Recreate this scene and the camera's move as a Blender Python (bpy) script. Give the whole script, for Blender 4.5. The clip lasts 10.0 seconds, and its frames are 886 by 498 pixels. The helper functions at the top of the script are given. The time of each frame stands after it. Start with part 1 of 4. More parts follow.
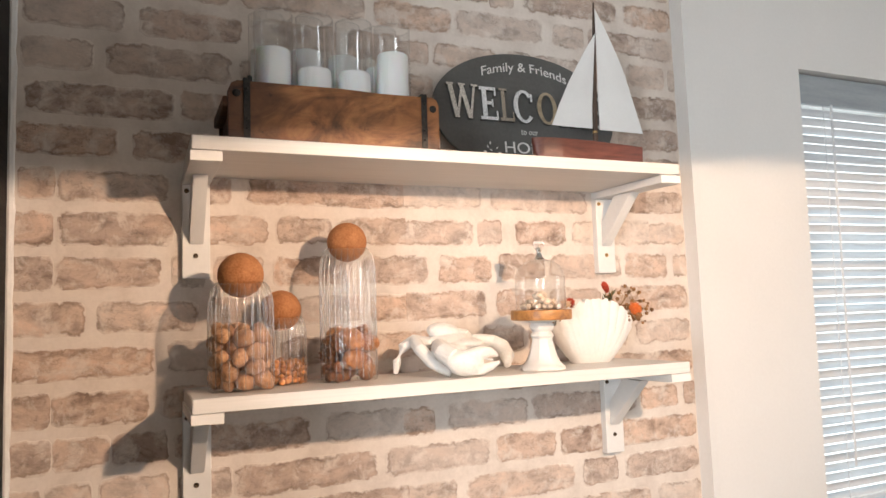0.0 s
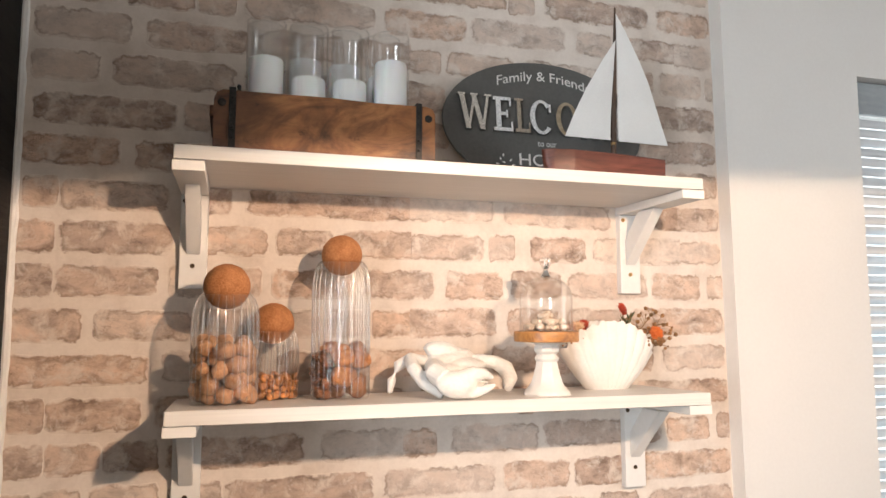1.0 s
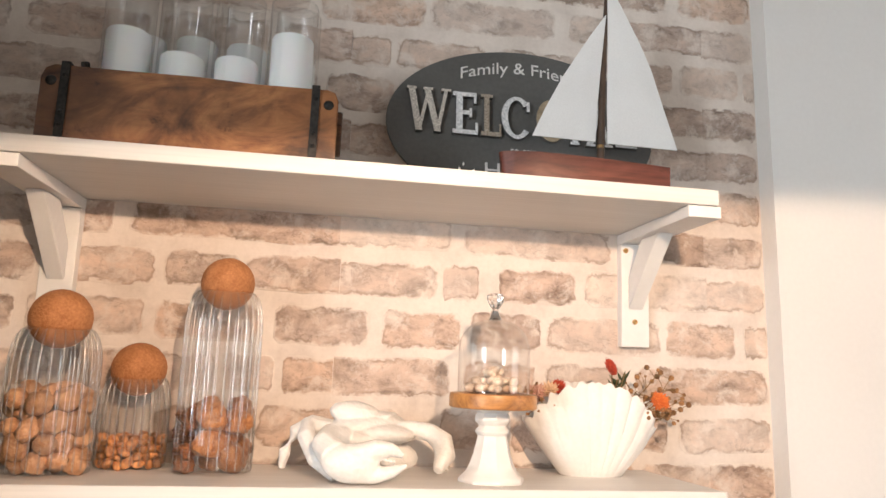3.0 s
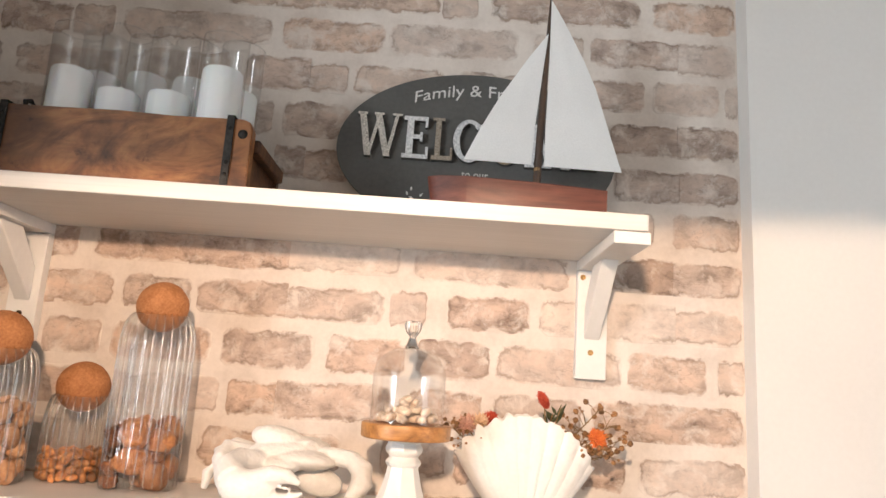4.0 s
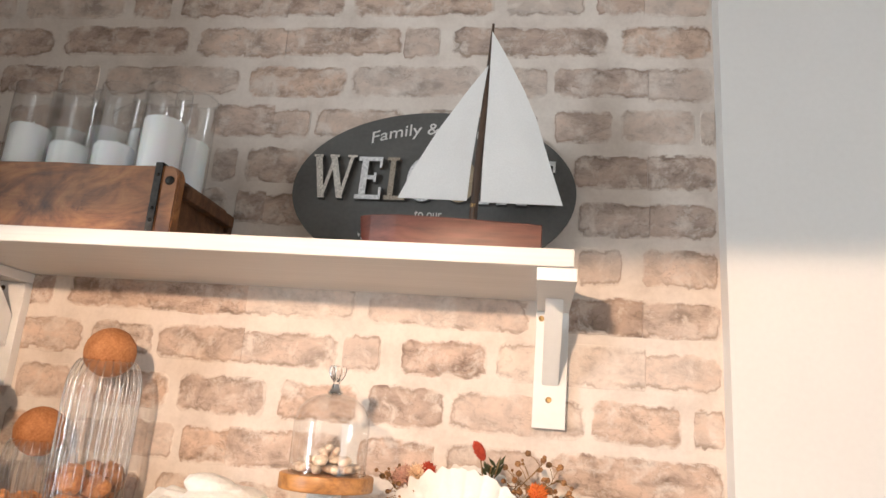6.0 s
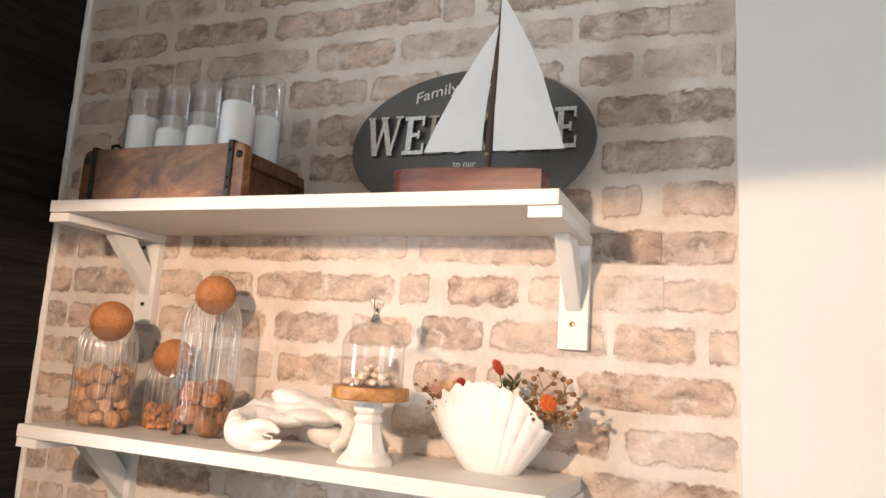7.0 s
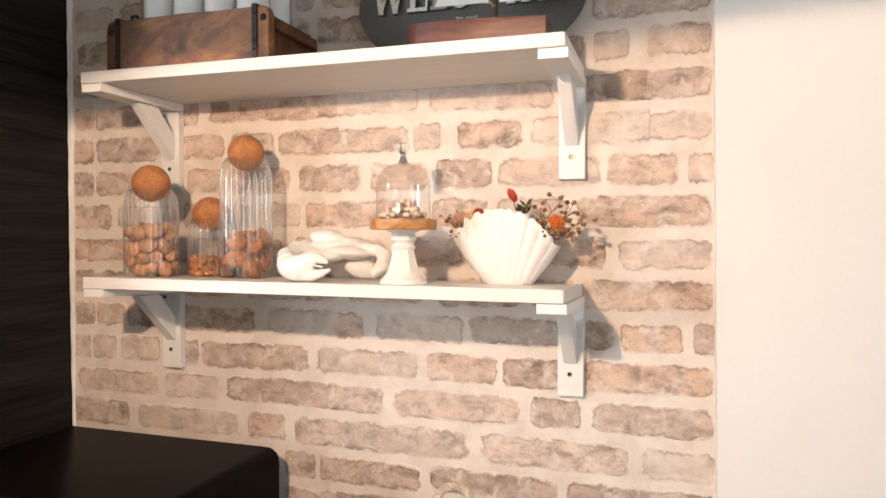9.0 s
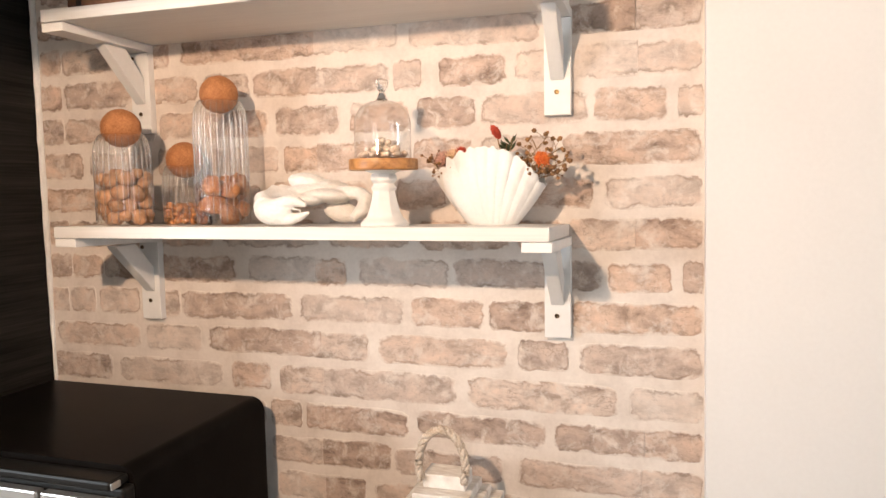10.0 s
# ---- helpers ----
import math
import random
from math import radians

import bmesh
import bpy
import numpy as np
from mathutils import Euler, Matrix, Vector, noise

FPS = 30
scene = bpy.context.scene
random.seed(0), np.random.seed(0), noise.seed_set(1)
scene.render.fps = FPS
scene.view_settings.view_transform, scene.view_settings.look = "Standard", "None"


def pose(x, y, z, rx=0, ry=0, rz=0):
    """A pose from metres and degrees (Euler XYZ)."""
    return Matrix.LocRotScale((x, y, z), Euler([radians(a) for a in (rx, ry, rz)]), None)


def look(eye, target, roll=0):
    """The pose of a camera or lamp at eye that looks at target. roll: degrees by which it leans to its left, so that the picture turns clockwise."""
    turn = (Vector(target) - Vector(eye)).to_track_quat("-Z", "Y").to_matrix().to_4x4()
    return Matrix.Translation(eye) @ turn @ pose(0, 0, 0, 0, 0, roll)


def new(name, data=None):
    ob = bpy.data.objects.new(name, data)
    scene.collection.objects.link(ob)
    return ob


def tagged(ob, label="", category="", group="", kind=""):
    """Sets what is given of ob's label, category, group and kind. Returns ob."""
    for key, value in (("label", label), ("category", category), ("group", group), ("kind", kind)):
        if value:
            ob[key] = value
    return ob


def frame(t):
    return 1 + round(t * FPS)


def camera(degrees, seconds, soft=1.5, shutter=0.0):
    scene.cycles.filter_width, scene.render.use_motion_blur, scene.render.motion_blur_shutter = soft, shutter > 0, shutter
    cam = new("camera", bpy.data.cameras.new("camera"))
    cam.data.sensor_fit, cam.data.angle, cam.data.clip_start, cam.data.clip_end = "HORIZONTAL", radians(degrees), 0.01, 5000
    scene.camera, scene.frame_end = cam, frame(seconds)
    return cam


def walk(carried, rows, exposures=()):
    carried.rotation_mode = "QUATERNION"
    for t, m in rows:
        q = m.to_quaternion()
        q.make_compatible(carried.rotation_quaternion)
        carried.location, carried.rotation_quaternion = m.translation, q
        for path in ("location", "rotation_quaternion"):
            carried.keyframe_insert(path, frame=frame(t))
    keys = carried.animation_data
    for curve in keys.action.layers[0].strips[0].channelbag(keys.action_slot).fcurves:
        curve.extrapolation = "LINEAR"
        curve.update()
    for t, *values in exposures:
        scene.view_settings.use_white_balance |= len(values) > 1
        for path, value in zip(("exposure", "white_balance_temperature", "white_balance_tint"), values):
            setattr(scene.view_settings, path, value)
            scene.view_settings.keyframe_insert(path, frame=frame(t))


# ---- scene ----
cam = camera(64.2, 10.0, 1.5)
PATH = [
    (0, (-0.058, -1.167, 1.57), (0.725, 0.668, 1.718), -1.7),
    (0.5, (0.016, -1.169, 1.57), (0.685, 0.707, 1.747), -1.4),
    (1, (0.077, -1.167, 1.572), (0.647, 0.741, 1.766), 0.0),
    (1.5, (0.136, -1.157, 1.572), (0.61, 0.775, 1.783), 0.8),
    (2, (0.175, -1.127, 1.572), (0.607, 0.81, 1.819), 0.0),
    (2.5, (0.24, -1.033, 1.575), (0.682, 0.9, 1.835), 1.2),
    (2.7, (0.292, -0.987, 1.574), (0.682, 0.951, 1.876), 1.8),
    (3.8, (0.516, -0.938, 1.6), (0.604, 1.029, 1.955), 2.8),
    (4, (0.577, -0.966, 1.6), (0.576, 1.0, 1.969), 4.0),
    (4.5, (0.702, -1.029, 1.602), (0.509, 0.93, 1.957), 4.4),
    (5, (0.749, -1.028, 1.602), (0.504, 0.924, 1.966), 3.8),
    (5.5, (0.758, -0.947, 1.611), (0.526, 0.99, 2.051), 5.1),
    (5.7, (0.753, -0.917, 1.616), (0.508, 1.009, 2.093), 5.3),
    (6.8, (0.926, -0.971, 1.604), (0.303, 0.89, 1.992), 3.5),
    (7, (0.973, -0.992, 1.601), (0.24, 0.846, 1.891), 3.8),
    (7.5, (1.047, -1.054, 1.579), (0.278, 0.782, 1.766), 2.7),
    (8, (1.028, -1.1, 1.566), (0.319, 0.765, 1.709), 1.7),
    (8.5, (0.969, -1.151, 1.549), (0.337, 0.747, 1.583), -0.6),
    (9, (0.934, -1.149, 1.533), (0.321, 0.754, 1.483), 0.1),
    (9.5, (0.931, -1.133, 1.522), (0.323, 0.769, 1.4), -0.5),
    (10, (0.936, -1.116, 1.51), (0.349, 0.787, 1.334), -0.9),
]
walk(cam, [(t, look(eye, target, roll)) for t, eye, target, roll in PATH], [(0.0, 0.0), (10.0, 0.0)])

# ---- world and light ----
world = bpy.data.worlds.new("sky")
scene.world = world
world.use_nodes = True
wn = world.node_tree.nodes
sky = wn.new("ShaderNodeTexSky")
sky.sky_type, sky.sun_disc, sky.sun_elevation, sky.sun_rotation = "NISHITA", False, radians(35), radians(200)
world.node_tree.links.new(sky.outputs[0], wn["Background"].inputs[0])
wn["Background"].inputs[1].default_value = 0.12

pendant = bpy.data.lights.new("pendant_light", "SPOT")
pendant.energy, pendant.color, pendant.shadow_soft_size = 58, (1.0, 0.70, 0.485), 0.022
pendant.spot_size, pendant.spot_blend = radians(176.4), 0.038
new("pendant_light", pendant).matrix_world = pose(0.522, -1.21, 1.874, 0, -3.6, 0)

LEFT, RIGHT, STEP = -0.236, 1.0, -0.035
WEST, EAST, SOUTH, TOP = -3.6, 2.9, -3.2, 2.6

# daylight in the two window openings behind the camera
def daylight(x, y, z, w, h, turn, power):
    lamp = bpy.data.lights.new("window_daylight", "AREA")
    lamp.shape, lamp.size, lamp.size_y, lamp.energy, lamp.color = "RECTANGLE", w, h, power, (0.86, 0.935, 1.0)
    new("window_daylight", lamp).matrix_world = pose(x, y, z, 90, 0, turn)


daylight(-2.65, -3.24, 1.55, 1.3, 1.5, 0, 136)
daylight(EAST + 0.05, -1.75, 1.5, 1.3, 1.5, 90, 18)

# ---- materials ----
def material(name, color, rough=0.6, metal=0.0, **more):
    m = bpy.data.materials.new(name)
    m.use_nodes = True
    b = m.node_tree.nodes["Principled BSDF"]
    b.inputs["Base Color"].default_value = (*color, 1)
    b.inputs["Roughness"].default_value = rough
    b.inputs["Metallic"].default_value = metal
    for k, v in more.items():
        b.inputs[k.replace("_", " ")].default_value = v
    return m


def textured(name, dark, light, rough=0.6, scale=(8, 8, 8), grain=(60, 60, 60), mix=0.35, bump=0.15, spread=0.0, metal=0.0, depth=0.002, **more):
    """Colour that wanders between dark and light at two scales, with fine relief; spread shifts each object's tone."""
    m = material(name, light, rough, metal, **more)
    n, l = m.node_tree.nodes, m.node_tree.links
    b = n["Principled BSDF"]
    co = n.new("ShaderNodeTexCoord")
    noises = []
    for s, detail in ((scale, 5), (grain, 6)):
        mp = n.new("ShaderNodeMapping")
        mp.inputs["Scale"].default_value = s
        l.new(co.outputs["Object"], mp.inputs[0])
        t = n.new("ShaderNodeTexNoise")
        t.inputs["Scale"].default_value, t.inputs["Detail"].default_value = 1.0, detail
        l.new(mp.outputs[0], t.inputs[0])
        noises.append(t)
    mx = n.new("ShaderNodeMix")
    mx.inputs[0].default_value = mix
    l.new(noises[0].outputs[0], mx.inputs[2])
    l.new(noises[1].outputs[0], mx.inputs[3])
    ramp = n.new("ShaderNodeValToRGB")
    ramp.color_ramp.elements[0].position, ramp.color_ramp.elements[1].position = 0.34, 0.66
    ramp.color_ramp.elements[0].color, ramp.color_ramp.elements[1].color = (*dark, 1), (*light, 1)
    l.new(mx.outputs[0], ramp.inputs[0])
    out = ramp.outputs[0]
    if spread:
        info = n.new("ShaderNodeObjectInfo")
        rng = n.new("ShaderNodeMapRange")
        rng.inputs[3].default_value, rng.inputs[4].default_value = 1 - spread, 1 + spread
        l.new(info.outputs["Random"], rng.inputs[0])
        hsv = n.new("ShaderNodeHueSaturation")
        l.new(rng.outputs[0], hsv.inputs["Value"])
        l.new(out, hsv.inputs["Color"])
        out = hsv.outputs[0]
    l.new(out, b.inputs["Base Color"])
    bp = n.new("ShaderNodeBump")
    bp.inputs["Strength"].default_value, bp.inputs["Distance"].default_value = bump, depth
    l.new(noises[1].outputs[0], bp.inputs["Height"])
    l.new(bp.outputs[0], b.inputs["Normal"])
    return m


def glass(name, tint=(1, 1, 1), rough=0.0):
    m = material(name, tint, rough, IOR=1.45)
    m.node_tree.nodes["Principled BSDF"].inputs["Transmission Weight"].default_value = 1
    return m


WHITE_PAINT = textured("white_paint", (0.68, 0.67, 0.65), (0.76, 0.75, 0.73), 0.45, (3, 3, 3), (90, 90, 90), 0.3, 0.06)
SHELF_WHITE = textured("white_shelf_foil", (0.63, 0.61, 0.585), (0.73, 0.715, 0.69), 0.42, (2, 30, 30), (6, 260, 260), 0.5, 0.1)
WALL_WHITE = textured("white_wall", (0.69, 0.675, 0.65), (0.75, 0.737, 0.715), 0.75, (2, 2, 2), (140, 140, 140), 0.25, 0.08)
BLACK_WOOD = textured("black_wood_grain", (0.003, 0.0026, 0.0022), (0.020, 0.0178, 0.0155), 0.6, (3, 3, 40), (9, 9, 300), 0.5, 0.3, Specular_IOR_Level=0.14)
FLOOR_WOOD = textured("floor_boards", (0.16, 0.11, 0.07), (0.28, 0.2, 0.13), 0.5, (2, 20, 2), (8, 120, 8), 0.5, 0.1)
SCREW = textured("dark_screw", (0.05, 0.035, 0.02), (0.16, 0.11, 0.07), 0.4, (200, 200, 200), (500, 500, 500), 0.5, 0.1, metal=0.8)
BRASS = textured("brass_screw", (0.4, 0.24, 0.09), (0.62, 0.42, 0.2), 0.35, (200, 200, 200), (500, 500, 500), 0.5, 0.1, metal=0.9)


def ramp_of(n, l, source, stops):
    r = n.new("ShaderNodeValToRGB")
    while len(r.color_ramp.elements) < len(stops):
        r.color_ramp.elements.new(0.5)
    for e, (p, c) in zip(r.color_ramp.elements, stops):
        e.position, e.color = p, (*c, 1) if len(c) == 3 else c
    l.new(source, r.inputs[0])
    return r.outputs[0]


def noise_of(n, l, source, scale, detail=6, rough=0.6, distort=0.0):
    t = n.new("ShaderNodeTexNoise")
    t.inputs["Scale"].default_value, t.inputs["Detail"].default_value = scale, detail
    t.inputs["Roughness"].default_value, t.inputs["Distortion"].default_value = rough, distort
    l.new(source, t.inputs[0])
    return t.outputs[0]


def math_of(n, l, op, a, b):
    m = n.new("ShaderNodeMath")
    m.operation = op
    for k, v in enumerate((a, b)):
        if isinstance(v, (int, float)):
            m.inputs[k].default_value = v
        else:
            l.new(v, m.inputs[k])
    return m.outputs[0]


def mixed(n, l, fac, a, b, blend="MIX"):
    m = n.new("ShaderNodeMix")
    m.data_type, m.blend_type = "RGBA", blend
    for k, v in ((0, fac), (6, a), (7, b)):
        if isinstance(v, tuple):
            m.inputs[k].default_value = (*v, 1)
        elif isinstance(v, (int, float)):
            m.inputs[k].default_value = v
        else:
            l.new(v, m.inputs[k])
    return m.outputs[2]


MORTAR_TONES = [(0.32, (0.58, 0.505, 0.445)), (0.5, (0.69, 0.615, 0.55)), (0.7, (0.76, 0.69, 0.625))]

def mortar_colour(n, l, where):
    c = ramp_of(n, l, noise_of(n, l, where, 14, 6, 0.62), MORTAR_TONES)
    return mixed(n, l, 0.10, c, ramp_of(n, l, noise_of(n, l, where, 160, 4, 0.7), [(0.3, (0.35, 0.31, 0.28)), (0.6, (0.8, 0.76, 0.7))]))


def make_mortar():
    m = material("wallpaper_mortar", (0.6, 0.55, 0.5), 0.82)
    n, l = m.node_tree.nodes, m.node_tree.links
    where = n.new("ShaderNodeNewGeometry").outputs["Position"]
    l.new(mortar_colour(n, l, where), n["Principled BSDF"].inputs["Base Color"])
    bp = n.new("ShaderNodeBump")
    bp.inputs["Strength"].default_value, bp.inputs["Distance"].default_value = 0.12, 0.001
    l.new(noise_of(n, l, where, 90, 5, 0.6), bp.inputs["Height"])
    l.new(bp.outputs[0], n["Principled BSDF"].inputs["Normal"])
    return m


def make_brick():
    """Old limewashed brick: each piece its own tone, stains, scratches, and mortar smeared over ragged edges."""
    m = material("faded_brick", (0.4, 0.34, 0.3), 0.85)
    n, l = m.node_tree.nodes, m.node_tree.links
    b = n["Principled BSDF"]
    where = n.new("ShaderNodeNewGeometry").outputs["Position"]
    rnd = n.new("ShaderNodeObjectInfo").outputs["Random"]
    tone = ramp_of(n, l, rnd, [(0.0, (0.37, 0.285, 0.238)), (0.2, (0.49, 0.38, 0.318)), (0.45, (0.53, 0.40, 0.32)), (0.7, (0.44, 0.355, 0.306)), (1.0, (0.58, 0.48, 0.412))])
    stretch = n.new("ShaderNodeMapping")
    stretch.inputs["Scale"].default_value = (1.0, 1.0, 1.6)
    l.new(where, stretch.inputs[0])
    long = stretch.outputs[0]
    blot = ramp_of(n, l, noise_of(n, l, long, 20, 8, 0.66, 0.4), [(0.36, (0.55, 0.51, 0.48)), (0.5, (1.0, 0.98, 0.96)), (0.68, (1.32, 1.28, 1.24))])
    c = mixed(n, l, 1.0, tone, blot, "MULTIPLY")
    fleck = ramp_of(n, l, noise_of(n, l, where, 130, 5, 0.65, 0.2), [(0.33, (0.55, 0.52, 0.50)), (0.42, (1.0, 1.0, 1.0)), (0.72, (1.15, 1.13, 1.11))])
    c = mixed(n, l, 0.5, c, fleck, "MULTIPLY")
    ridge = math_of(n, l, "ABSOLUTE", math_of(n, l, "SUBTRACT", noise_of(n, l, long, 42, 5, 0.6, 0.3), 0.5), 0.0)
    crack = ramp_of(n, l, ridge, [(0.004, (0.5, 0.47, 0.45)), (0.018, (1, 1, 1))])
    c = mixed(n, l, ramp_of(n, l, noise_of(n, l, where, 26, 3), [(0.50, (0, 0, 0)), (0.62, (0.7, 0.7, 0.7))]), c, mixed(n, l, 1.0, c, crack, "MULTIPLY"))
    # limewash patches
    lime = ramp_of(n, l, noise_of(n, l, where, 30, 8, 0.7, 0.35), [(0.50, (0, 0, 0)), (0.64, (0.8, 0.8, 0.8))])
    mort = mortar_colour(n, l, where)
    c = mixed(n, l, lime, c, mort)
    # ragged edge: distance from the rim of the piece, broken by noise
    gen = n.new("ShaderNodeTexCoord").outputs["UV"]
    sep = n.new("ShaderNodeSeparateXYZ")
    l.new(gen, sep.inputs[0])
    rag = math_of(n, l, "MULTIPLY", math_of(n, l, "SUBTRACT", noise_of(n, l, where, 36, 8, 0.66, 0.6), 0.5), 1.15)
    rim = math_of(n, l, "ADD", sep.outputs[0], rag)
    fade = math_of(n, l, "MULTIPLY", math_of(n, l, "POWER", math_of(n, l, "FRACT", math_of(n, l, "MULTIPLY", rnd, 7.31), 0.0), 2.0), 0.5)
    c = mixed(n, l, fade, c, mort)
    cover = ramp_of(n, l, rim, [(0.0, (1, 1, 1)), (0.09, (0.55, 0.55, 0.55)), (0.20, (0, 0, 0))])
    c = mixed(n, l, cover, c, mort)
    # printed dark line along stretches of the ragged edge
    line = ramp_of(n, l, rim, [(0.08, (1, 1, 1)), (0.17, (0.60, 0.56, 0.53)), (0.34, (1, 1, 1))])
    some = ramp_of(n, l, noise_of(n, l, where, 17, 3, 0.5), [(0.46, (0, 0, 0)), (0.56, (0.9, 0.9, 0.9))])
    c = mixed(n, l, some, c, mixed(n, l, 1.0, c, line, "MULTIPLY"))
    l.new(c, b.inputs["Base Color"])
    bp = n.new("ShaderNodeBump")
    bp.inputs["Strength"].default_value, bp.inputs["Distance"].default_value = 0.6, 0.0016
    l.new(noise_of(n, l, long, 70, 7, 0.65), bp.inputs["Height"])
    l.new(bp.outputs[0], b.inputs["Normal"])
    return m


def thin_glass(name, tint, rough=0.02, gleam=0.35, least=0.035):
    """Clear glass walls: light goes through, the gloss grows at grazing angles."""
    m = bpy.data.materials.new(name)
    m.use_nodes = True
    n, l = m.node_tree.nodes, m.node_tree.links
    n.remove(n["Principled BSDF"])
    clear, gloss, mix, lay = n.new("ShaderNodeBsdfTransparent"), n.new("ShaderNodeBsdfGlossy"), n.new("ShaderNodeMixShader"), n.new("ShaderNodeLayerWeight")
    clear.inputs[0].default_value = (*tint, 1)
    gloss.inputs["Roughness"].default_value = rough
    grazing = math_of(n, l, "POWER", lay.outputs["Facing"], 3.5)
    l.new(math_of(n, l, "ADD", math_of(n, l, "MULTIPLY", grazing, gleam), least), mix.inputs[0])
    l.new(clear.outputs[0], mix.inputs[1])
    l.new(gloss.outputs[0], mix.inputs[2])
    l.new(mix.outputs[0], n["Material Output"].inputs[0])
    return m


def make_wood(name, dark, mid, light, rough=0.45, along="X", wear=0.3, stains=False, swirl=2.2):
    """Old timber with drawn-out grain, figure and dark dents."""
    m = material(name, mid, rough)
    n, l = m.node_tree.nodes, m.node_tree.links
    b = n["Principled BSDF"]
    where = n.new("ShaderNodeTexCoord").outputs["Object"]
    mp = n.new("ShaderNodeMapping")
    mp.inputs["Scale"].default_value = (4, 8, 8) if stains else (3, 14, 14) if along == "X" else (14, 14, 3)
    l.new(where, mp.inputs[0])
    fine = n.new("ShaderNodeMapping")
    fine.inputs["Scale"].default_value = (8, 160, 160) if along == "X" else (160, 160, 8)
    l.new(where, fine.inputs[0])
    fig = noise_of(n, l, mp.outputs[0], 2.2, 6, 0.6, swirl)
    c = ramp_of(n, l, fig, [(0.28, dark), (0.48, mid), (0.72, light)])
    g = noise_of(n, l, fine.outputs[0], 1.0, 5, 0.7)
    c = mixed(n, l, 0.28 if stains else 0.55, c, ramp_of(n, l, g, [(0.32, (0.45, 0.42, 0.4)), (0.55, (1.0, 1.0, 1.0)), (0.8, (1.25, 1.2, 1.15))]), "MULTIPLY")
    dents = ramp_of(n, l, noise_of(n, l, where, 38, 6, 0.7, 0.5), [(0.30, (0.25, 0.2, 0.18)), (0.40, (1, 1, 1))])
    c = mixed(n, l, wear * 2, c, dents, "MULTIPLY")
    if stains:
        spill = ramp_of(n, l, noise_of(n, l, where, 9, 4, 0.55, 0.8), [(0.36, (0.30, 0.26, 0.24)), (0.50, (1, 1, 1)), (0.66, (1.15, 1.12, 1.1))])
        c = mixed(n, l, 0.85, c, spill, "MULTIPLY")
    l.new(c, b.inputs["Base Color"])
    bp = n.new("ShaderNodeBump")
    bp.inputs["Strength"].default_value, bp.inputs["Distance"].default_value = 0.35, 0.001
    l.new(g, bp.inputs["Height"])
    l.new(bp.outputs[0], b.inputs["Normal"])
    return m


MORTAR, BRICK = make_mortar(), make_brick()
JAR_GLASS = thin_glass("ribbed_clear_glass", (0.984, 0.984, 0.98), 0.045, 0.5, 0.095)
# extra-glossy rods that imitate the bright streaks of refracting flutes
STREAK_GLASS = thin_glass("glass_streak", (0.975, 0.97, 0.96), 0.25, 0.45, 0.21)
CLEAR_GLASS = thin_glass("clear_glass", (0.978, 0.98, 0.976), 0.035, 0.85, 0.075)
CANDLE_GLASS = thin_glass("candle_glass", (0.965, 0.967, 0.967), 0.12, 0.5, 0.075)
PANE_GLASS = thin_glass("window_pane", (0.95, 0.97, 0.97))
CRYSTAL = glass("crystal", (0.99, 0.985, 0.975), 0.02)
CORK = textured("cork", (0.30, 0.112, 0.038), (0.50, 0.222, 0.088), 0.85, (60, 60, 60), (330, 330, 330), 0.55, 0.4)
CRATE_WOOD = make_wood("old_crate_wood", (0.075, 0.028, 0.011), (0.235, 0.093, 0.033), (0.39, 0.172, 0.062), 0.45, wear=0.4, stains=True, swirl=3.0)
CRATE_END = make_wood("old_crate_end_wood", (0.045, 0.018, 0.009), (0.12, 0.05, 0.02), (0.19, 0.085, 0.035), 0.55)
HULL_WOOD = make_wood("mahogany_stain", (0.075, 0.022, 0.015), (0.135, 0.040, 0.026), (0.19, 0.063, 0.042), 0.42, wear=0.15)
DISC_WOOD = make_wood("acacia_disc", (0.20, 0.085, 0.028), (0.46, 0.21, 0.065), (0.60, 0.31, 0.11), 0.4, wear=0.2)
IRON = textured("black_iron", (0.012, 0.011, 0.010), (0.05, 0.045, 0.04), 0.55, (60, 60, 60), (300, 300, 300), 0.5, 0.3, metal=0.6)
WAX = textured("white_wax", (0.84, 0.84, 0.84), (0.90, 0.90, 0.90), 0.5, (20, 20, 20), (90, 90, 90), 0.3, 0.05, Subsurface_Weight=0.15)
CERAMIC = textured("white_ceramic", (0.70, 0.68, 0.65), (0.78, 0.765, 0.74), 0.3, (18, 18, 18), (120, 120, 120), 0.3, 0.12)
BISQUE = textured("matt_white_ceramic", (0.70, 0.685, 0.655), (0.78, 0.765, 0.74), 0.6, (25, 25, 25), (220, 220, 220), 0.4, 0.25)
CRAB_WHITE = textured("rough_white_ceramic", (0.70, 0.68, 0.65), (0.80, 0.785, 0.755), 0.5, (40, 40, 40), (170, 170, 170), 0.5, 0.55, depth=0.003)
SAIL = textured("white_canvas", (0.78, 0.775, 0.76), (0.86, 0.855, 0.84), 0.8, (10, 10, 10), (500, 500, 500), 0.4, 0.2)
MAST = make_wood("dark_mast", (0.03, 0.018, 0.012), (0.07, 0.04, 0.025), (0.13, 0.07, 0.04), 0.5, "Z")
SLATE = textured("charcoal_board", (0.082, 0.081, 0.077), (0.120, 0.118, 0.112), 0.6, (12, 12, 12), (160, 160, 160), 0.4, 0.1)
PRINT = textured("white_print", (0.62, 0.61, 0.59), (0.78, 0.77, 0.75), 0.6, (90, 90, 90), (400, 400, 400), 0.5, 0.05)
